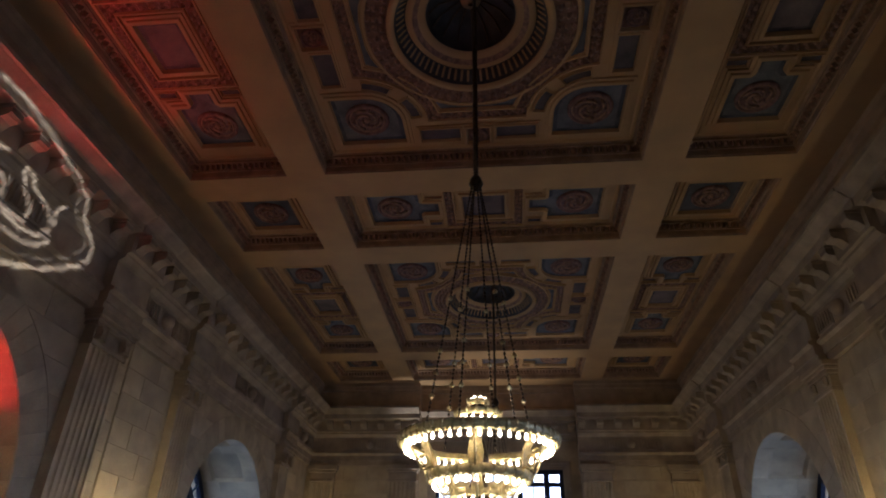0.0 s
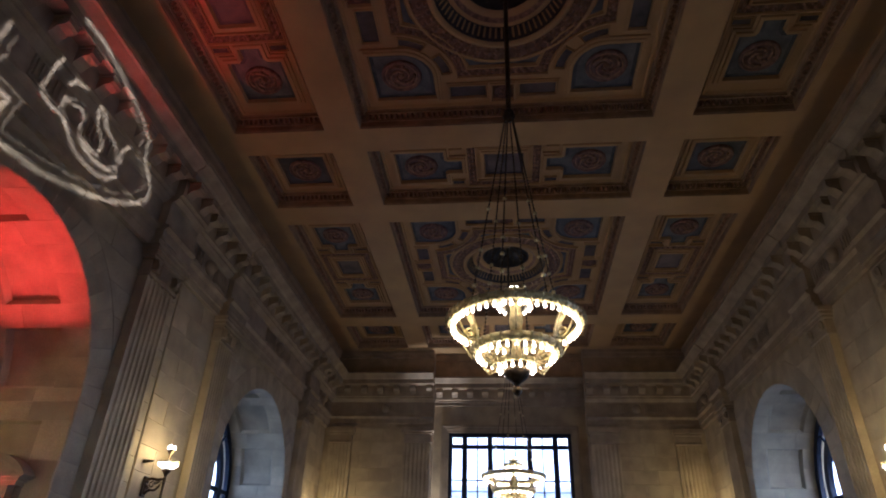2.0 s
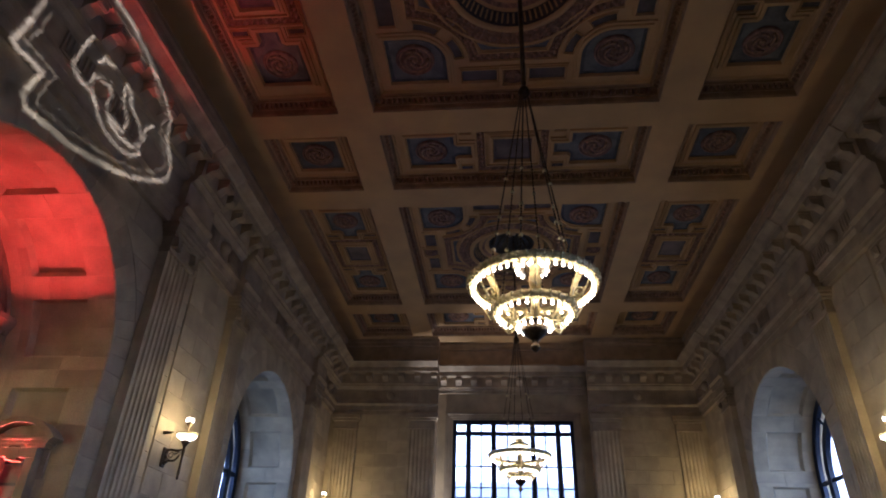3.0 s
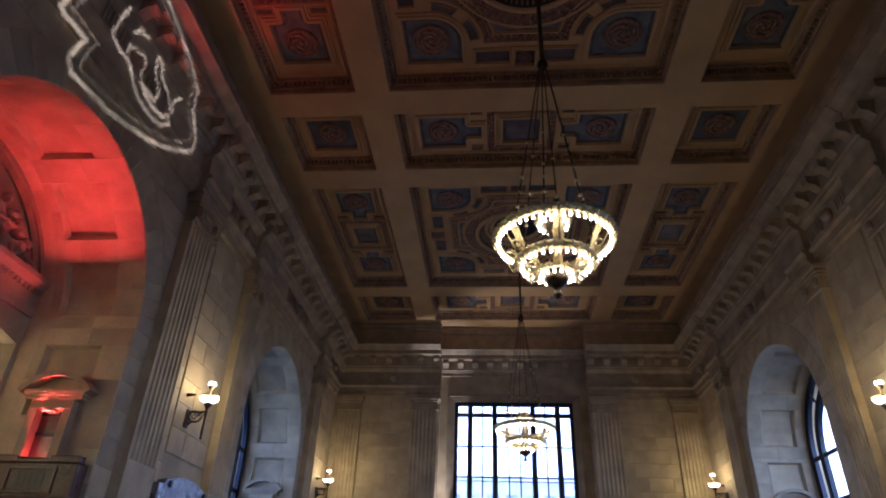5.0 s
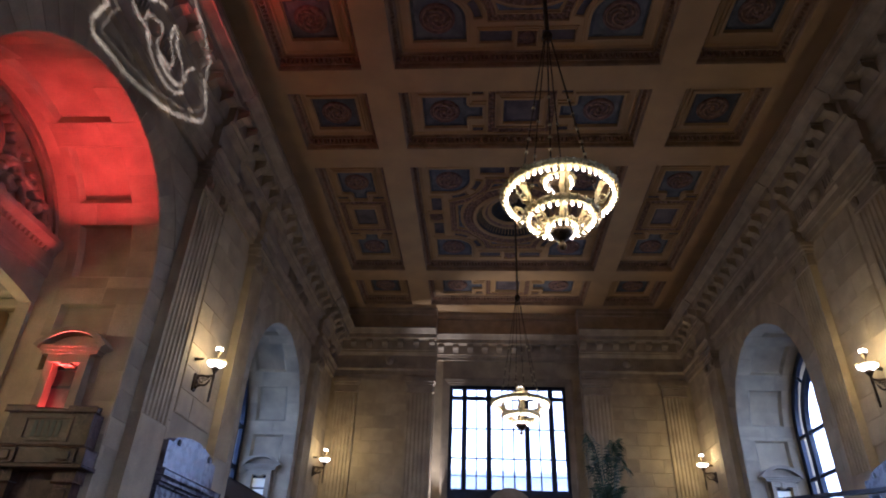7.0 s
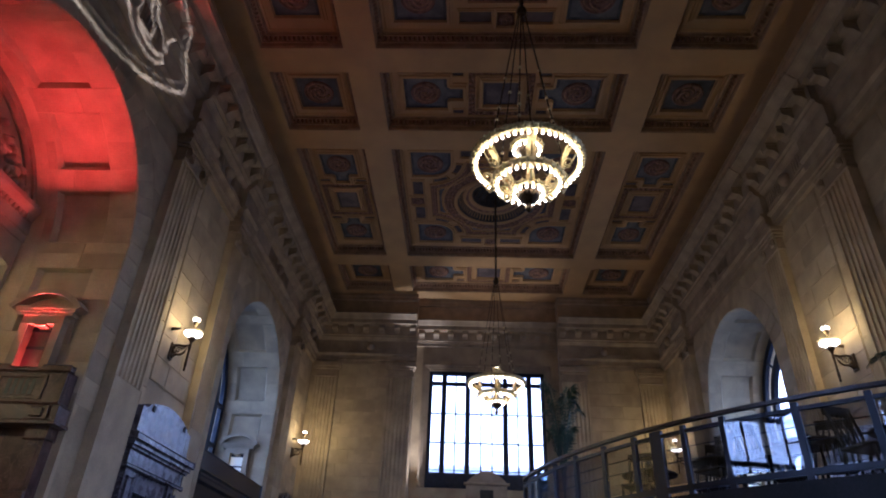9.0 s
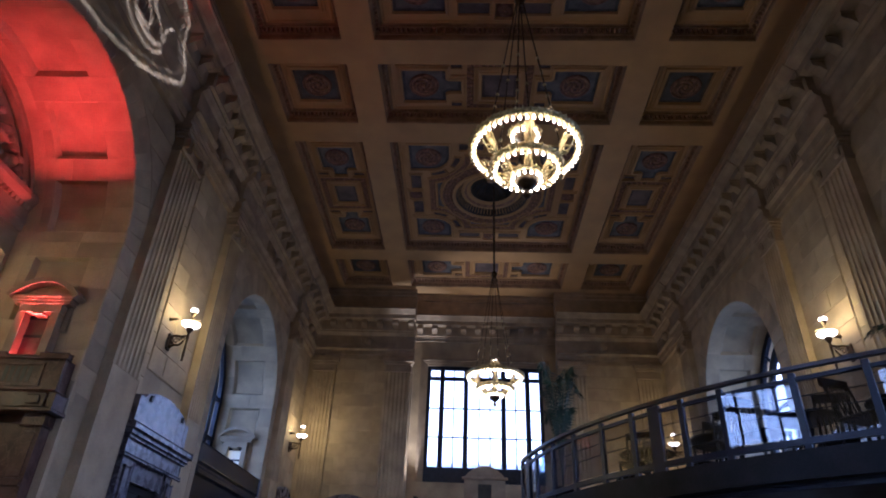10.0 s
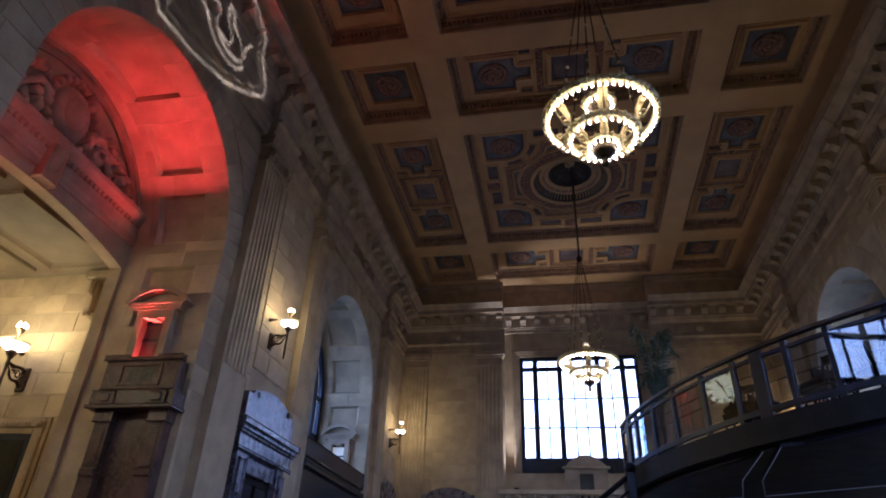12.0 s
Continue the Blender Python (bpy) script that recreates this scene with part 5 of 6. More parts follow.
m.done("fascia", FASCIAWOOD, deck, "brown curved wooden fascia")
e0 = on_rim(A0, DR - 0.02)
part("return_fascia", Mesh().prism([(e0[0] - 0.05, e0[1]), (e0[0] + 0.05, e0[1]), (CORNER[0] + 0.05, CORNER[1]), (CORNER[0] - 0.05, CORNER[1])], "z", DZ - 0.24, DZ + 0.06), FASCIAWOOD, deck)
m = Mesh()
under = [on_rim(A0 + (A1 - A0) * i / 60, DR - 0.082)[:2] for i in range(61)]
m.prism(under + [(11.7, under[-1][1]), (11.7, CORNER[1] - 0.02), (CORNER[0] + 0.02, CORNER[1] - 0.02)], "z", DZ - 0.27, DZ - 0.13)
m.done("underside", STEEL, deck, "black panelled underside")
EDGE_A = ((1.12, 8.35), (1.27, 10.15), (1.58, 11.57), (1.09, 11.8), (0.35, 12.15))
EDGE_B = ((1.26, 8.1), (1.54, 10.15), (1.89, 11.43), (3.27, 10.46), (7.2, 7.7))
for edge, a0, a1 in ((EDGE_A, 188, 212), (EDGE_B, 216, 262)):
    rim = [on_rim(a0 + (a1 - a0) * i / 14, DR - 0.1)[:2] for i in range(15)]
    part("soffit_panel", Mesh().prism(list(edge) + (rim if edge is EDGE_A else rim[::-1]), "z", DZ - 0.315, DZ - 0.272), STEEL, deck)
    part("edge_trim", Mesh().tube([(x, y, DZ - 0.32) for x, y in edge], 0.0045, 5), EDGEWHITE, deck, "thin faintly glowing white edge strip")


def railing():
    th = empty("mezzanine_railing", pose(0, 0, DZ - 3.5), "black steel railing with glass infill and a wooden handrail", "railing")
    base = 3.5
    posts = [187.5, 190.5, 193.5, 198.2, 202.6, 207.3, 211.4, 214.0, 216.8, 220.4, 226.0, 230.8, 235.6, 240.4, 245.2, 250, 255, 260, 265, 270, 275, 280, 285, 290]
    for name, z0, z1, w, mat in (("handrail", 4.425, 4.47, 0.04, RAILWOOD), ("top_rail", 4.30, 4.345, 0.025, RAILSTEEL), ("bottom_rail", 3.61, 3.68, 0.03, RAILSTEEL)):
        m = Mesh()
        for i in range(120):
            a, b = posts[0] + (posts[-1] - posts[0]) * i / 120, posts[0] + (posts[-1] - posts[0]) * (i + 1) / 120
            p = [on_rim(a, DR - w, z0), on_rim(b, DR - w, z0), on_rim(b, DR + w, z0), on_rim(a, DR + w, z0)]
            q = [(x, y, z1) for x, y, _ in p]
            m.face(p[::-1]), m.face(q), m.face((p[0], p[1], q[1], q[0])), m.face((p[2], p[3], q[3], q[2]))
        part(name, m, mat, th)
    # the straight return beside the stair
    p0, p1 = Vector((*on_rim(187.5)[:2], 0)), Vector((*CORNER, 0))
    for name, z0, z1, w, mat in (("handrail", 4.425, 4.47, 0.04, RAILWOOD), ("top_rail", 4.30, 4.345, 0.025, RAILSTEEL), ("bottom_rail", 3.61, 3.68, 0.03, RAILSTEEL)):
        part(name, Mesh().prism([(p0.x - w, p0.y), (p0.x + w, p0.y), (p1.x + w, p1.y), (p1.x - w, p1.y)], "z", z0, z1), mat, th)
    for k in range(1, 6):
        q = p0.lerp(p1, k / 5)
        part("post", Mesh().box((q.x - 0.035, q.y - 0.035, base), (q.x + 0.035, q.y + 0.035, 4.42), bevel=0.006), RAILSTEEL, th)
        r = p0.lerp(p1, (k - 1) / 5)
        g = part("glass_panel", Mesh().prism([(r.x - 0.004, r.y + 0.05), (r.x + 0.004, r.y + 0.05), (q.x + 0.004, q.y - 0.05), (q.x - 0.004, q.y - 0.05)], "z", 3.7, 4.29), RAILGLASS, th)
        g.visible_shadow = False
    keep = {}
    for a in posts:
        wide = 0.095 if a in (190.5, 214.0, 235.6, 260) else 0.038
        if wide not in keep:
            m = Mesh().box((-0.03, -wide, base), (0.03, wide, 4.4), bevel=0.006)
            keep[wide] = o = part("post", m, RAILSTEEL, th)
        else:
            o = new("post", keep[wide].data)
            o.parent = th
        o.matrix_basis = pose(*on_rim(a), 0, 0, a)
    for a, b in zip(posts, posts[1:]):
        m = Mesh()
        toe = {202.6: 0.012, 207.3: 0.0075, 220.4: 0.05, 226.0: -0.045, 230.8: -0.05, 235.6: -0.05}.get(a, 0.0)
        p, q = Vector(on_rim(a + 0.25, DR + toe, 3.7)), Vector(on_rim(b - 0.25, DR - toe, 3.7))
        n = Vector((math.cos(radians((a + b) / 2)), math.sin(radians((a + b) / 2)), 0)) * 0.004
        up = Vector((0, 0, 0.61))
        vs = [[m.v(w + k * n) for w in (p, q, q + up, p + up)] for k in (-1, 1)]
        for f in (vs[0][::-1], vs[1], *[(vs[0][i], vs[0][(i + 1) % 4], vs[1][(i + 1) % 4], vs[1][i]) for i in range(4)]):
            m.bm.faces.new(f)
        g = part("glass_panel", m, SCREENGLASS if a == 220.4 else RAILGLASS, th)
        g.visible_shadow = False
        for z in (3.98, 4.14):
            part("wire", Mesh().tube([on_rim(a, DR - 0.03, z), on_rim(b, DR - 0.03, z)], 0.008, 5), RAILSTEEL, th)
    return th


railing()
# ---- light projected on the west wall ----
SRC = Vector((2.0, 1.0, 0.9))


def projector():
    """A gobo lamp on a floor stand: its plate's cut-out throws wavering outlines high on the wall."""
    th = empty("gobo_projector", None, "black stage projector on a floor stand", "projector")
    aim = Vector((-12.1, 13.2, 19.2))
    d = (aim - SRC).normalized()
    u = d.cross(Vector((0, 0, 1))).normalized()
    w = u.cross(d)
    part("stand", Mesh().tube([(SRC.x, SRC.y, 0.0), (SRC.x, SRC.y, 0.75)], 0.03, 8).lathe([(0.3, 0), (0.3, 0.03), (0.03, 0.06)], 16, (SRC.x, SRC.y, 0)), STEEL, th)
    outer = [(9.61, 19.22), (9.47, 18.5), (9.32, 17.51), (9.58, 17.41), (10.02, 17.53), (10.43, 17.52), (10.34, 16.95), (10.27, 16.6), (10.5, 16.34), (11.08, 16.4), (11.96, 16.52), (12.9, 16.75), (14.04, 17.11), (14.77, 17.51), (15.73, 18.1),
             (16.51, 18.75), (16.52, 19.23), (15.99, 19.82), (15.69, 20.07), (15.57, 20.86), (14.96, 21.25), (14.24, 21.46), (13.5, 21.75), (12.11, 21.99), (11.33, 21.93)]
    inner = [(11.3, 20.0), (11.17, 19.34), (11.05, 18.71), (11.22, 18.56), (11.64, 18.51), (12.02, 18.57), (12.56, 18.1), (13.1, 17.92), (13.9, 17.89), (14.46, 18.1), (14.76, 18.52), (14.65, 18.73), (14.31, 18.38), (13.72, 18.23), (13.19, 18.33), (12.88, 18.5), (12.8, 18.76), (12.81, 19.1), (12.53, 19.34), (11.92, 19.02), (11.91, 18.78)]
    curl = [(12.96, 18.46), (13.4, 18.52), (13.78, 18.55), (13.81, 18.99), (13.57, 19.12), (13.26, 19.46), (13.13, 19.95), (13.48, 19.93), (13.68, 19.5), (14.33, 19.27), (14.6, 18.96), (14.79, 19.01), (14.68, 19.44), (14.89, 19.83)]
    ticks = [(11.9, 19.55), (11.97, 19.85), (12.21, 19.87), (12.45, 19.98)]
    second = inset(outer, 0.33)

    def near(y, z, line, closed=True):
        best = 9.0
        k = len(line)
        for i in range(k if closed else k - 1):
            ax, ay = line[i]
            bx, by = line[(i + 1) % k]
            ex, ey = bx - ax, by - ay
            t = max(0, min(1, ((y - ax) * ex + (z - ay) * ey) / (ex * ex + ey * ey)))
            best = min(best, math.hypot(y - ax - t * ex, z - ay - t * ey))
        return best

    def inside(y, z):
        hit, k = False, len(outer)
        for i in range(k):
            (a, b), (p, q) = outer[i], outer[(i + 1) % k]
            if (b > z) != (q > z) and y < a + (z - b) / (q - b) * (p - a):
                hit = not hit
        return hit
    dim = bpy.data.materials.new("grey gobo film")
    dim.use_nodes = True
    dn, dl = dim.node_tree.nodes, dim.node_tree.links
    tr = dn.new("ShaderNodeBsdfTransparent")
    tr.inputs["Color"].default_value = (0.009, 0.009, 0.01, 1)
    dl.new(tr.outputs[0], dn["Material Output"].inputs[0])
    half = dim.copy()
    half.name = "pale gobo film"
    half.node_tree.nodes["Transparent BSDF"].inputs["Color"].default_value = (0.30, 0.30, 0.30, 1)
    m = Mesh()
    N, span = 260, 0.30
    vs = {}

    def vert(i, j):
        if (i, j) not in vs:
            p = SRC + d * 0.8 + u * (span * (2 * i / N - 1)) + w * (span * (2 * j / N - 1))
            vs[i, j] = m.bm.verts.new(p)
        return vs[i, j]
    for i in range(N):
        for j in range(N):
            p = SRC + d * 0.8 + u * (span * (2 * (i + 0.5) / N - 1)) + w * (span * (2 * (j + 0.5) / N - 1))
            r = p - SRC
            k = (-12.1 - SRC.x) / r.x
            y, z = SRC.y + r.y * k, SRC.z + r.z * k
            q = noise.noise(Vector((y * 1.3, z * 1.3, 0.3))) * 0.06
            q2 = noise.noise(Vector((y * 1.3, z * 1.3, 7.3))) * 0.06
            a = min(near(y + q, z + q2, outer, False), near(y + q2, z + q, inner, False) * 1.2, near(y + q2, z + q, curl, False) * 1.3, near(y + q, z - q, ticks, False) * 1.4)
            b = near(y - q2, z + q, second, False)
            if a < 0.058:
                continue
            mat = STEEL
            if a < 0.10 or b < 0.04:
                mat = half
            elif inside(y, z):
                mat = dim
            f = m.bm.faces.new((vert(i, j), vert(i + 1, j), vert(i + 1, j + 1), vert(i, j + 1)))
            f.material_index = m.slot(mat)
    part("gobo_plate", m, None, th, "cut metal plate of the projector")
    h = Mesh()
    for a in range(4):
        o = (u, w, -u, -w)[a]
        t = (w, -u, -w, u)[a]
        h.face([SRC - d * 0.15 + o * 0.1 - t * 0.1, SRC - d * 0.15 + o * 0.1 + t * 0.1, SRC + d * 0.83 + o * span * 0.985 * 1.0 - t * span, SRC + d * 0.83 + o * span * 0.985 + t * span][:2] + [SRC + d * 0.83 + o * span * 0.985 + t * span, SRC + d * 0.83 + o * span * 0.985 - t * span])
    h.face([SRC - d * 0.15 + o for o in (u * 0.1 + w * 0.1, -u * 0.1 + w * 0.1, -u * 0.1 - w * 0.1, u * 0.1 - w * 0.1)])
    part("housing", h, STEEL, th)
    lamp("gobo_light", "SPOT", 4600, (1.0, 0.94, 0.84), look(SRC, SRC + d), radius=0.0015, cone=50, blend=0.05)


projector()

# ---- things on the mezzanine ----


def chair():
    th = empty("dining_chair", None, "dark wooden slat-back dining chair on the mezzanine", "chair", "chairs on the mezzanine")
    part("seat", Mesh().box((-0.22, -0.22, 0.43), (0.22, 0.22, 0.47), bevel=0.015), WOOD, th)
    for x in (-0.19, 0.19):
        part("leg", Mesh().tube([(x, 0.19, 0.43), (x, 0.2, 0.0)], [0.022, 0.016], 8), WOOD, th)
        part("leg", Mesh().tube([(x, -0.19, 0.43), (x, -0.25, 0.0)], [0.022, 0.016], 8), WOOD, th)
    b = Mesh()
    for x in (-0.19, 0.19):
        b.tube([(x, -0.19, 0.45), (x, -0.24, 0.72), (x, -0.31, 0.98)], [0.02, 0.02, 0.016], 8)
    part("back_post", b, WOOD, th)
    part("top_rail", Mesh().prism([(-0.21, -0.29), (0.21, -0.29), (0.21, -0.325), (0, -0.345), (-0.21, -0.325)], "z", 0.88, 0.99), WOOD, th)
    keep = None
    for i in range(5):
        if keep is None:
            keep = o = part("slat", Mesh().tube([(0, -0.2, 0.5), (0, -0.25, 0.7), (0, -0.3, 0.9)], 0.012, 6), WOOD, th)
        else:
            o = new("slat", keep.data)
            o.parent = th
        o.matrix_basis = pose(-0.13 + 0.065 * i, 0, 0)
    return th


def table():
    th = empty("dining_table", None, "round dark cafe table with a pedestal foot", "table", "tables on the mezzanine")
    part("tabletop", Mesh().lathe([(0.001, 0.75), (0.42, 0.75), (0.43, 0.735), (0.42, 0.715), (0.001, 0.715)], 24), WOOD, th)
    part("pedestal", Mesh().lathe([(0.03, 0.715), (0.03, 0.08), (0.05, 0.05)], 10), STEEL, th)
    part("foot", Mesh().lathe([(0.001, 0.05), (0.05, 0.05), (0.26, 0.02), (0.26, 0.0), (0.001, 0.0)], 20), STEEL, th)
    return th


first_chair = chair()
first_table = table()
spots = [(206.0, 0.75, 150), (210.0, 1.6, 20), (216.2, 0.75, 120), (221.5, 0.62, 205), (225.0, 1.6, -20), (229.4, 0.62, 200), (236.5, 0.62, 205), (240.0, 1.4, 10), (243.0, 0.7, 150), (199.5, 1.3, 60), (233.0, 1.7, 190), (219.4, 1.9, 40)]
for i, (a, r, turn) in enumerate(spots):
    x, y, _ = on_rim(a, DR - r)
    if i == 0:
        first_chair.matrix_basis = pose(x, y, DZ, 0, 0, turn)
    else:
        copy_thing(first_chair, pose(x, y, DZ, 0, 0, turn))
for i, (a, r) in enumerate(((203.0, 1.3), (212.8, 1.5), (223.2, 1.3), (232.0, 1.2), (239.4, 1.7), (246.6, 1.3))):
    x, y, _ = on_rim(a, DR - r)
    if i == 0:
        first_table.matrix_basis = pose(x, y, DZ)
    else:
        copy_thing(first_table, pose(x, y, DZ))


def palm(x, y, z, tall, seed, fronds=16, reach=0.75):
    th = empty("potted_palm", pose(x, y, z), "potted palm with thin feathery green fronds", "plant", "potted palms")
    part("pot", Mesh().lathe([(0.001, 0.0), (0.16, 0.0), (0.2, 0.3), (0.22, 0.34), (0.19, 0.34), (0.18, 0.3), (0.001, 0.3)], 18), POT, th)
    rnd = random.Random(seed)
    st = Mesh()
    cr = Mesh()
    for i in range(fronds):
        a = i * 2.4 + rnd.uniform(-0.3, 0.3)
        h = tall * rnd.uniform(0.55, 1.0)
        l = reach * rnd.uniform(0.6, 1.0)
        pts = []
        for k in range(9):
            t = k / 8
            rr = l * t ** 1.5
            zz = 0.3 + (h - 0.3) * math.sin(t * 1.9) / math.sin(1.57) if t < 0.83 else 0.3 + (h - 0.3) * (1.0 - (t - 0.83) * 0.9)
            pts.append(Vector((rr * math.cos(a), rr * math.sin(a), zz)))
        st.tube(pts[:6], [0.012 - 0.001 * k for k in range(6)], 5)
        for k in range(26):
            t = 0.32 + 0.68 * k / 26
            j = min(7, int(t * 8))
            p = pts[j].lerp(pts[j + 1], t * 8 - j)
            dirn = (pts[j + 1] - pts[j]).normalized()
            side = dirn.cross(Vector((0, 0, 1))).normalized()
            for sg in (-1, 1):
                ll = 0.30 * math.sin(math.pi * (0.15 + 0.8 * (t - 0.32) / 0.68)) * rnd.uniform(0.7, 1.1)
                e = p + side * sg * ll * 0.8 + dirn * ll * 0.55 + Vector((0, 0, -0.35 * ll))
                wv = dirn * 0.014
                mid = p.lerp(e, 0.5) + Vector((0, 0, 0.02))
                cr.face([p - wv, mid - wv, e, mid + wv])
    part("stems", st, LEAF, th)
    part("crown", cr, LEAF, th)
    return th


palm(0.42, 11.1, DZ, 2.8, 3, 13, 0.5)
palm(4.45, 6.95, DZ, 1.75, 8, 13, 1.05)


def stair_rail():
    """The balustrade of the stair that comes down from the deck."""
    th = empty("stair_railing", None, "black steel stair railing with a ball-topped newel", "railing")
    a, b = Vector((-0.2, 11.1, 3.5)), Vector((-3.6, 11.1, 0.95))
    part("handrail", Mesh().tube([a, b], 0.045, 8), STEEL, th)
    part("lower_rail", Mesh().tube([a + Vector((0, 0, -0.22)), b + Vector((0, 0, -0.22))], 0.025, 8), STEEL, th)
    part("newel", Mesh().box((-0.27, 11.03, 0.0), (-0.13, 11.17, 3.52), bevel=0.01).ball((-0.2, 11.1, 3.6), 0.1, None, 12), STEEL, th)
    for i in range(1, 7):
        p = a.lerp(b, i / 6)
        part("baluster", Mesh().tube([(p.x, p.y, max(0.0, p.z - 0.95)), p], 0.018, 6), STEEL, th)
    return th


stair_rail()

# ---- ashlar: the stone blocks of walls and arches ----
JOINT, PROUD = 0.022, 0.018
BLOCKS = {}


def block(parent, spot, outline):
    """One facing stone: an outline of (along, up) on the wall plane, standing proud of its bed. spot gives the plane."""
    a0, z0 = min(p[0] for p in outline), min(p[1] for p in outline)
    key = (spot[0], spot[1]) + tuple((round(p - a0, 3), round(q - z0, 3)) for p, q in outline)
    axis, side, at = spot
    if key not in BLOCKS:
        n = len(outline)
        bed, top = [(p - a0, q - z0) for p, q in outline], None
        mid = (sum(p for p, _ in bed) / n, sum(q for _, q in bed) / n)
        top = []
        for p, q in bed:
            dx, dz = mid[0] - p, mid[1] - q
            top.append((p + math.copysign(min(0.006, abs(dx)), dx), q + math.copysign(min(0.006, abs(dz)), dz)))
        lo = [(0.0, p, q) for p, q in bed]
        hi = [(side * PROUD, p, q) for p, q in top]
        vs = [(x, y, z) if axis == "x" else (y, x, z) for x, y, z in lo + hi]
        fs = [tuple(range(n, 2 * n))] + [(i, (i + 1) % n, n + (i + 1) % n, n + i) for i in range(n)]
        me = bpy.data.meshes.new("stone")
        me.from_pydata(vs, [], fs)
        bm = bmesh.new()
        bm.from_mesh(me)
        bmesh.ops.recalc_face_normals(bm, faces=bm.faces)
        top_face = max(bm.faces, key=lambda f: f.calc_area())
        want = side if axis == "x" else side
        got = top_face.normal.x if axis == "x" else top_face.normal.y
        if got * want < 0:
            bmesh.ops.reverse_faces(bm, faces=bm.faces)
        bm.to_mesh(me)
        bm.free()
        me.materials.append(STONE)
        BLOCKS[key] = me
    o = new("stone", BLOCKS[key])
    o.parent = parent
    o.matrix_basis = pose(at, a0, z0) if axis == "x" else pose(a0, at, z0)
    return o


def courses(z0, z1, h=0.86):
    n = max(1, round((z1 - z0) / h))
    return [(z0 + (z1 - z0) * i / n, z0 + (z1 - z0) * (i + 1) / n) for i in range(n)]


def row(parent, spot, a, b, z0, z1, odd, long=1.75, left=None, right=None):
    """Blocks of one course between a and b; left and right may be curved ends, as functions of z."""
    j = JOINT / 2
    cuts, p = [], math.floor(a / long) * long + (long / 2 if odd else 0.0)
    while p < b:
        if p > a + 0.45 and p < b - 0.45:
            cuts.append(p)
        p += long
    ends = [a] + cuts + [b]
    zs = [z0 + j + (z1 - z0 - JOINT) * i / 4 for i in range(5)]
    for i, (p, q) in enumerate(zip(ends, ends[1:])):
        lo = [(left(z) + j, z) for z in zs[::-1]] if left and i == 0 else [(p + j, z1 - j), (p + j, z0 + j)]
        hi = [(right(z) - j, z) for z in zs] if right and i == len(ends) - 2 else [(q - j, z0 + j), (q - j, z1 - j)]
        if min(x for x, _ in hi) - max(x for x, _ in lo) > 0.12:
            block(parent, spot, lo + hi)


RING = 1.05


def face_side(s, wall):
    spot = ("x", -s, s * W)
    gaps = [(0.5 - 0.7, 0.5 + 0.7), (17.48, 19.24), (20.1, 23.15), (23.1, 24.78), (35.4, 36.9)]
    for c in ARCHES[1:]:
        for i in range(27):
            a0, a1 = 180 * i / 27 + 0.1, 180 * (i + 1) / 27 - 0.1
            r0, r1 = RAD + 0.004, RAD + RING - JOINT
            pts = arc(c, bay(c, s)[0], r0, a0, a1, 2) + arc(c, bay(c, s)[0], r1, a1, a0, 2)
            block(wall, spot, pts)
    # spandrels above the springing, piers below it
    odd = False
    for z0, z1 in courses(SPRING, 17.38) + courses(7.0, SPRING):
        odd = not odd
        zm = (z0 + z1) / 2
        edges = []
        for c in ARCHES[1:]:
            if zm < SPRING:
                edges.append((c - RAD + 0.004, c + RAD - 0.004, None, None))
                continue
            R = RAD + RING

            def half(z, R=R, spring=bay(c, s)[0]):
                return math.sqrt(max(0.0, R * R - max(0.0, z - spring) ** 2))
            if half(z0) > 0.05 and half(z1) > 0.0:
                edges.append((c - half(z0), c + half(z0), lambda z, c=c, half=half: c - half(z), lambda z, c=c, half=half: c + half(z)))
        spans, p, left = [], 3.0, None
        for e0, e1, f0, f1 in edges:
            spans.append((p, e0, left, f0))
            p, left = e1, f1
        spans.append((p, 41.2, left, None))
        for a, b, left, right in spans:
            cut = [a]
            for g0, g1 in gaps:
                if a < g1 and g0 < b:
                    cut += [max(a, g0), min(b, g1)]
            cut.append(b)
            for k in range(0, len(cut) - 1, 2):
                u, w = cut[k], cut[k + 1]
                lf = left if k == 0 else None
                rf = right if k == len(cut) - 2 else None
                if w - u > 0.15:
                    row(wall, spot, u, w, z0, z1, odd, left=lf, right=rf)


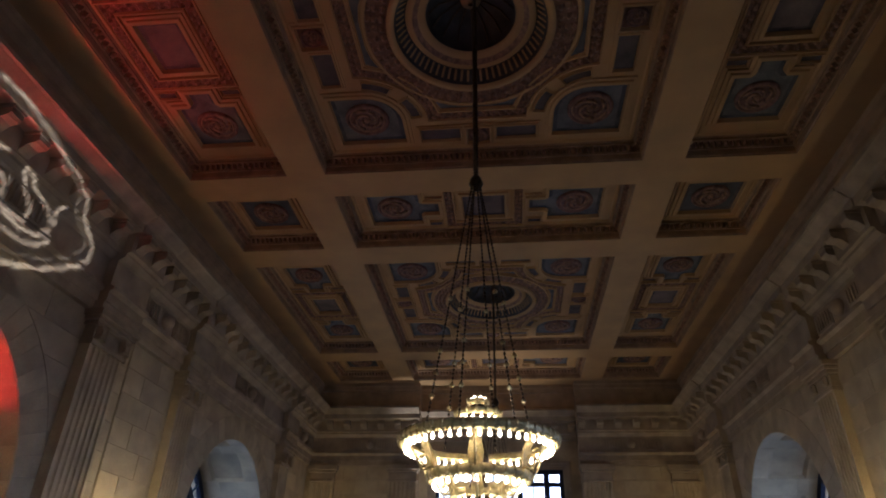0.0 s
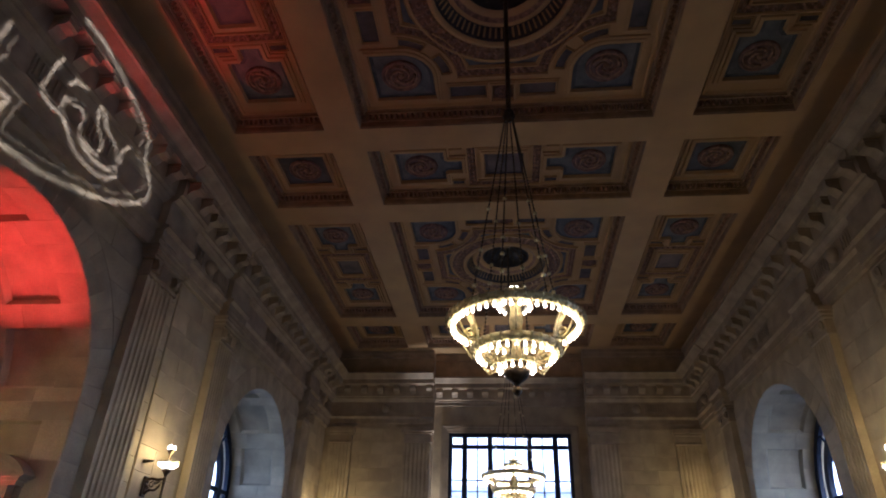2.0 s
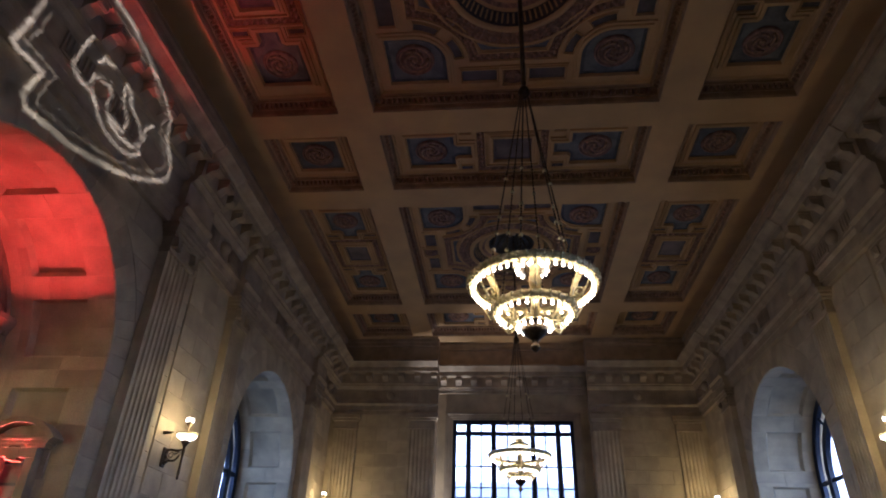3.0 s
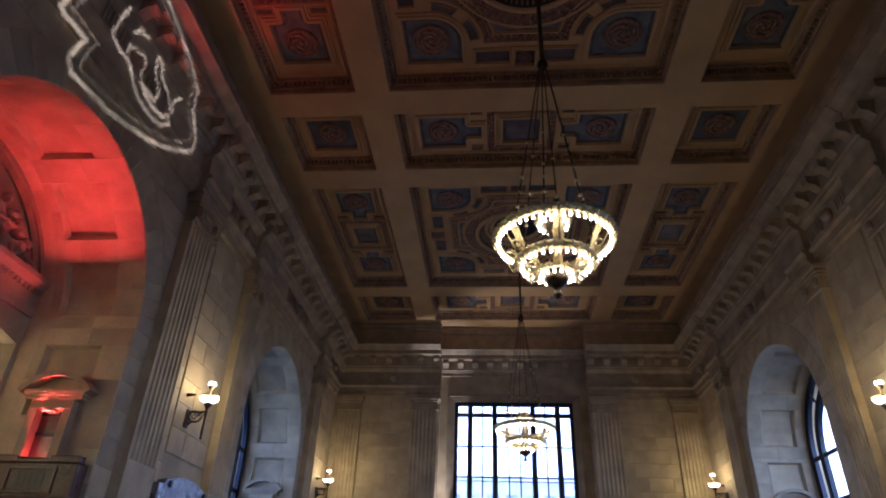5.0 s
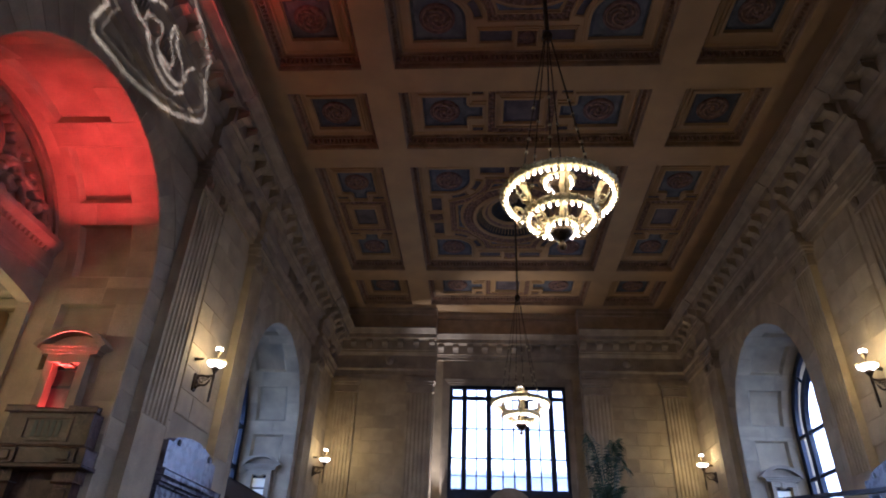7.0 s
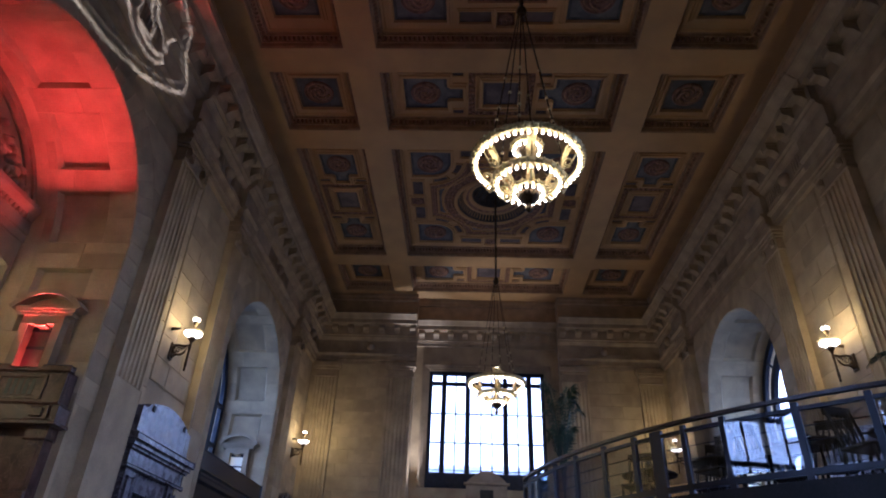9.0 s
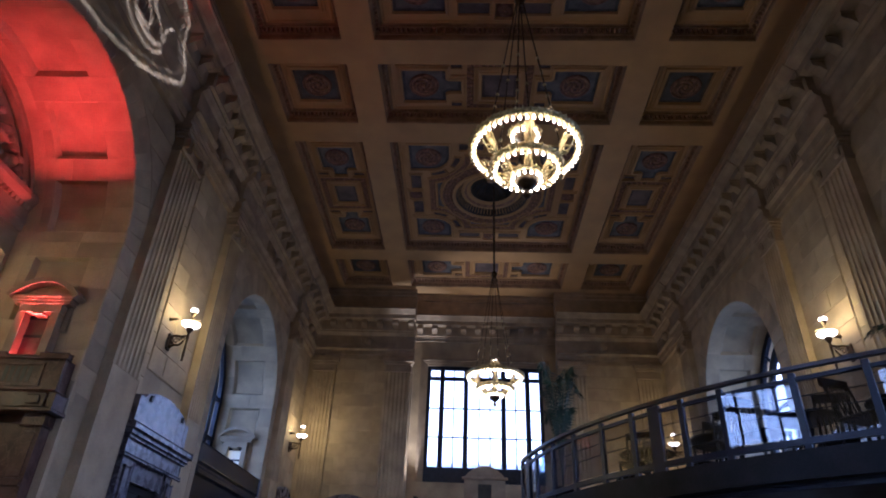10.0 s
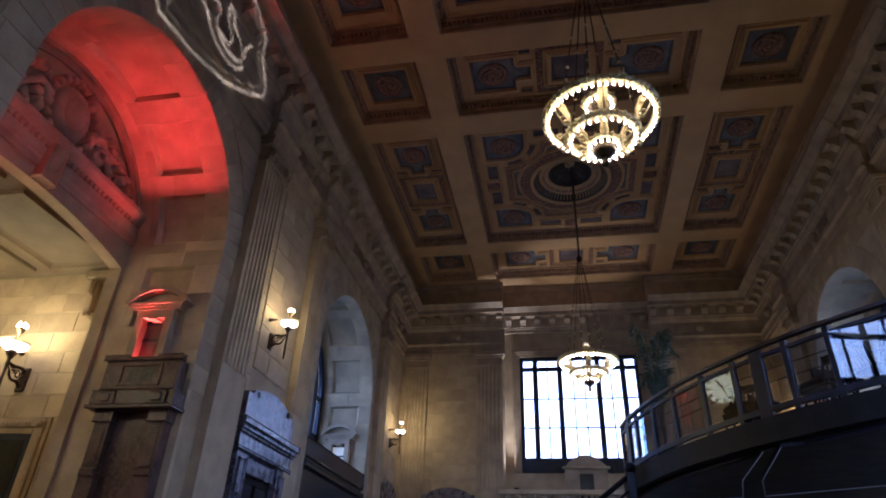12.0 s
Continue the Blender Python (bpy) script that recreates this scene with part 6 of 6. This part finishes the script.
def face_lining(s, c, ob):
    """Stones of one arch's jambs and soffit, round the sunk panels."""
    spring, panels, jt, jb, d0, d1 = bay(c, s)

    def at(u, d, deep):
        r = RAD + deep
        if u < 0:
            return (s * d, c + r, spring + u)
        if u > 180:
            return (s * d, c - r, spring - (u - 180))
        return (s * d, c + r * math.cos(radians(u)), spring + r * math.sin(radians(u)))

    def stone(u0, u1, a, b):
        g = JOINT / 2 if (u1 <= 0 or u0 >= 180) else math.degrees(JOINT / 2 / RAD)
        n = 1 if (u1 <= 0 or u0 >= 180) else 3
        us = [u0 + g + (u1 - u0 - 2 * g) * i / n for i in range(n + 1)]
        a, b = a + JOINT / 2, b - JOINT / 2
        vs, fs = [], []
        for u in us:
            vs += [at(u, a, 0.004), at(u, a + 0.006, -PROUD), at(u, b - 0.006, -PROUD), at(u, b, 0.004)]
        for i in range(n):
            for k in range(3):
                fs.append((i * 4 + k, i * 4 + k + 1, i * 4 + 5 + k, i * 4 + 4 + k))
        fs += [(0, 1, 2, 3), (4 * n + 3, 4 * n + 2, 4 * n + 1, 4 * n)]
        me = bpy.data.meshes.new("stone")
        me.from_pydata(vs, [], fs)
        bm = bmesh.new()
        bm.from_mesh(me)
        bmesh.ops.recalc_face_normals(bm, faces=bm.faces)
        f = max(bm.faces, key=lambda f: f.calc_area())
        m = f.calc_center_median()
        inward = Vector((0, c - m.y, (spring - m.z) if m.z > spring else 0.0))
        if f.normal.dot(inward) < 0:
            bmesh.ops.reverse_faces(bm, faces=bm.faces)
        bm.to_mesh(me)
        bm.free()
        me.materials.append(STONE)
        o = new("stone", me)
        o.parent = ob

    sunk = [(-jb, -jt), (180 + jt, 180 + jb), *panels]
    ends = [0, *(e for p in panels for e in p), 180]
    solid = list(zip(ends[::2], ends[1::2]))
    odd = False
    for u0, u1 in sunk:
        if u1 <= 0 or u0 >= 180:
            h = (u0 + u1) / 2
            cs = [(u0, h), (h, u1)]
        else:
            k = 2
            cs = [(u0 + (u1 - u0) * i / k, u0 + (u1 - u0) * (i + 1) / k) for i in range(k)]
        for p, q in cs:
            stone(p, q, W + 0.004, d0)
            stone(p, q, d1, BACK - 0.32)
    cs = solid + [(-jt, 0.0), (180.0, 180 + jt)]
    for z0, z1 in courses(6.4, spring - jb, 0.86):
        cs += [(z0 - spring, z1 - spring), (180 + spring - z1, 180 + spring - z0)]
    for u0, u1 in cs:
        odd = not odd
        zc = spring + u0 if u0 < 0 else spring - (u0 - 180) if u0 >= 180 else 99
        if zc < 10.0:
            # the small window takes the middle of these courses
            stone(u0, u1, W + 0.004, 12.92)
            stone(u0, u1, 15.1, BACK - 0.32) if c != ARCHES[1] or s > 0 else None
            continue
        m = 13.6 if odd else 14.3
        stone(u0, u1, W + 0.004, m)
        stone(u0, u1, m, BACK - 0.32)


for s, nm in ((-1, "wall_west"), (1, "wall_east")):
    face_side(s, bpy.data.objects[nm])
linings = [o for o in bpy.data.objects if o.name.startswith("arch_lining")]
linings.sort(key=lambda o: o.name)
for i, o in enumerate(linings):
    if i % 3:
        face_lining(-1 if i < 3 else 1, ARCHES[i % 3], o)
# the plain panels between the paired pilasters
for s, ob in zip((-1, 1), sorted((o for o in bpy.data.objects if o.name.startswith("wall_panel")), key=lambda o: o.name)):
    odd = False
    for z0, z1 in courses(8.97, 17.36):
        odd = not odd
        row(ob, ("x", -s, s * (W - 0.03)), 20.13, 23.12, z0, z1, odd, 1.7)
# end wall: flanks and the recessed middle
north = bpy.data.objects["wall_north"]
odd = False
for z0, z1 in courses(8.2, 17.38):
    odd = not odd
    for a, b in ((-10.28, -6.84), (6.84, 10.28)):
        row(north, ("y", -1, 41.3), a, b, z0, z1, odd, 1.5)
# side room, north wall
odd = False
side = bpy.data.objects["wall_side_room"]
for z0, z1 in courses(2.0, 11.9, 0.76):
    odd = not odd
    for a, b in ((-29.5, -20.95), (-17.65, -16.8)) if z0 < 6.3 else ((-29.5, -16.8),):
        row(side, ("y", -1, 17.9), a, b, z0, z1, odd, 1.45)
# ---- outside ----
Mesh().box((-400, -400, -1.2), (400, 900, -0.6)).done("ground", ASPHALT, label="grey asphalt ground around the building", category="ground", kind="structure")


PALEGLASS = material("pale reflecting office glass", (0.30, 0.33, 0.38), 0.3, vary=0.15, scale=0.5, bump=0)


def office_block(x0, x1, y, h, floors, label):
    th = empty("office_building", None, label, "building", "buildings across the street")
    part("wall", Mesh().box((x0, y, -0.6), (x1, y + 18, h)), CONCRETE, th)
    part("roof", Mesh().box((x0 - 0.4, y - 0.4, h), (x1 + 0.4, y + 18.4, h + 0.9), bevel=0.1), CONCRETE, th)
    n = int((x1 - x0) / 3.4)
    keep = None
    for f in range(floors):
        for i in range(n):
            p = pose(x0 + (i + 0.5) * (x1 - x0) / n, y, h - 3.3 - 3.5 * f)
            if keep is None:
                keep = o = part("window", Mesh().box((-1.1, -0.06, -1.0), (1.1, 0.3, 1.0)), PALEGLASS, th)
            else:
                o = new("window", keep.data)
                o.parent = th
            o.matrix_basis = p
    return th


office_block(-42, 14, 122, 26.5, 3, "pale concrete office block with rows of pale windows")
office_block(16, 60, 138, 24.0, 2, "pale low office block beyond the street")


def sky_backdrop(m, wide, high, strength):
    """A plain sheet of bright hazy sky far beyond the windows."""
    o = Mesh().box((-wide / 2, -0.5, 0), (wide / 2, 0.5, high)).done("backdrop", glowing("hazy sky", (0.82, 0.87, 1.0), strength), label="bright hazy white sky beyond the windows", category="sky", kind="structure")
    o.matrix_basis = m


sky_backdrop(pose(0, 420, -1), 500, 210, 0.3)
sky_backdrop(pose(-330, 0, -1, 0, 0, 90), 600, 200, 0.3)
sky_backdrop(pose(330, 0, -1, 0, 0, 90), 600, 200, 0.3)
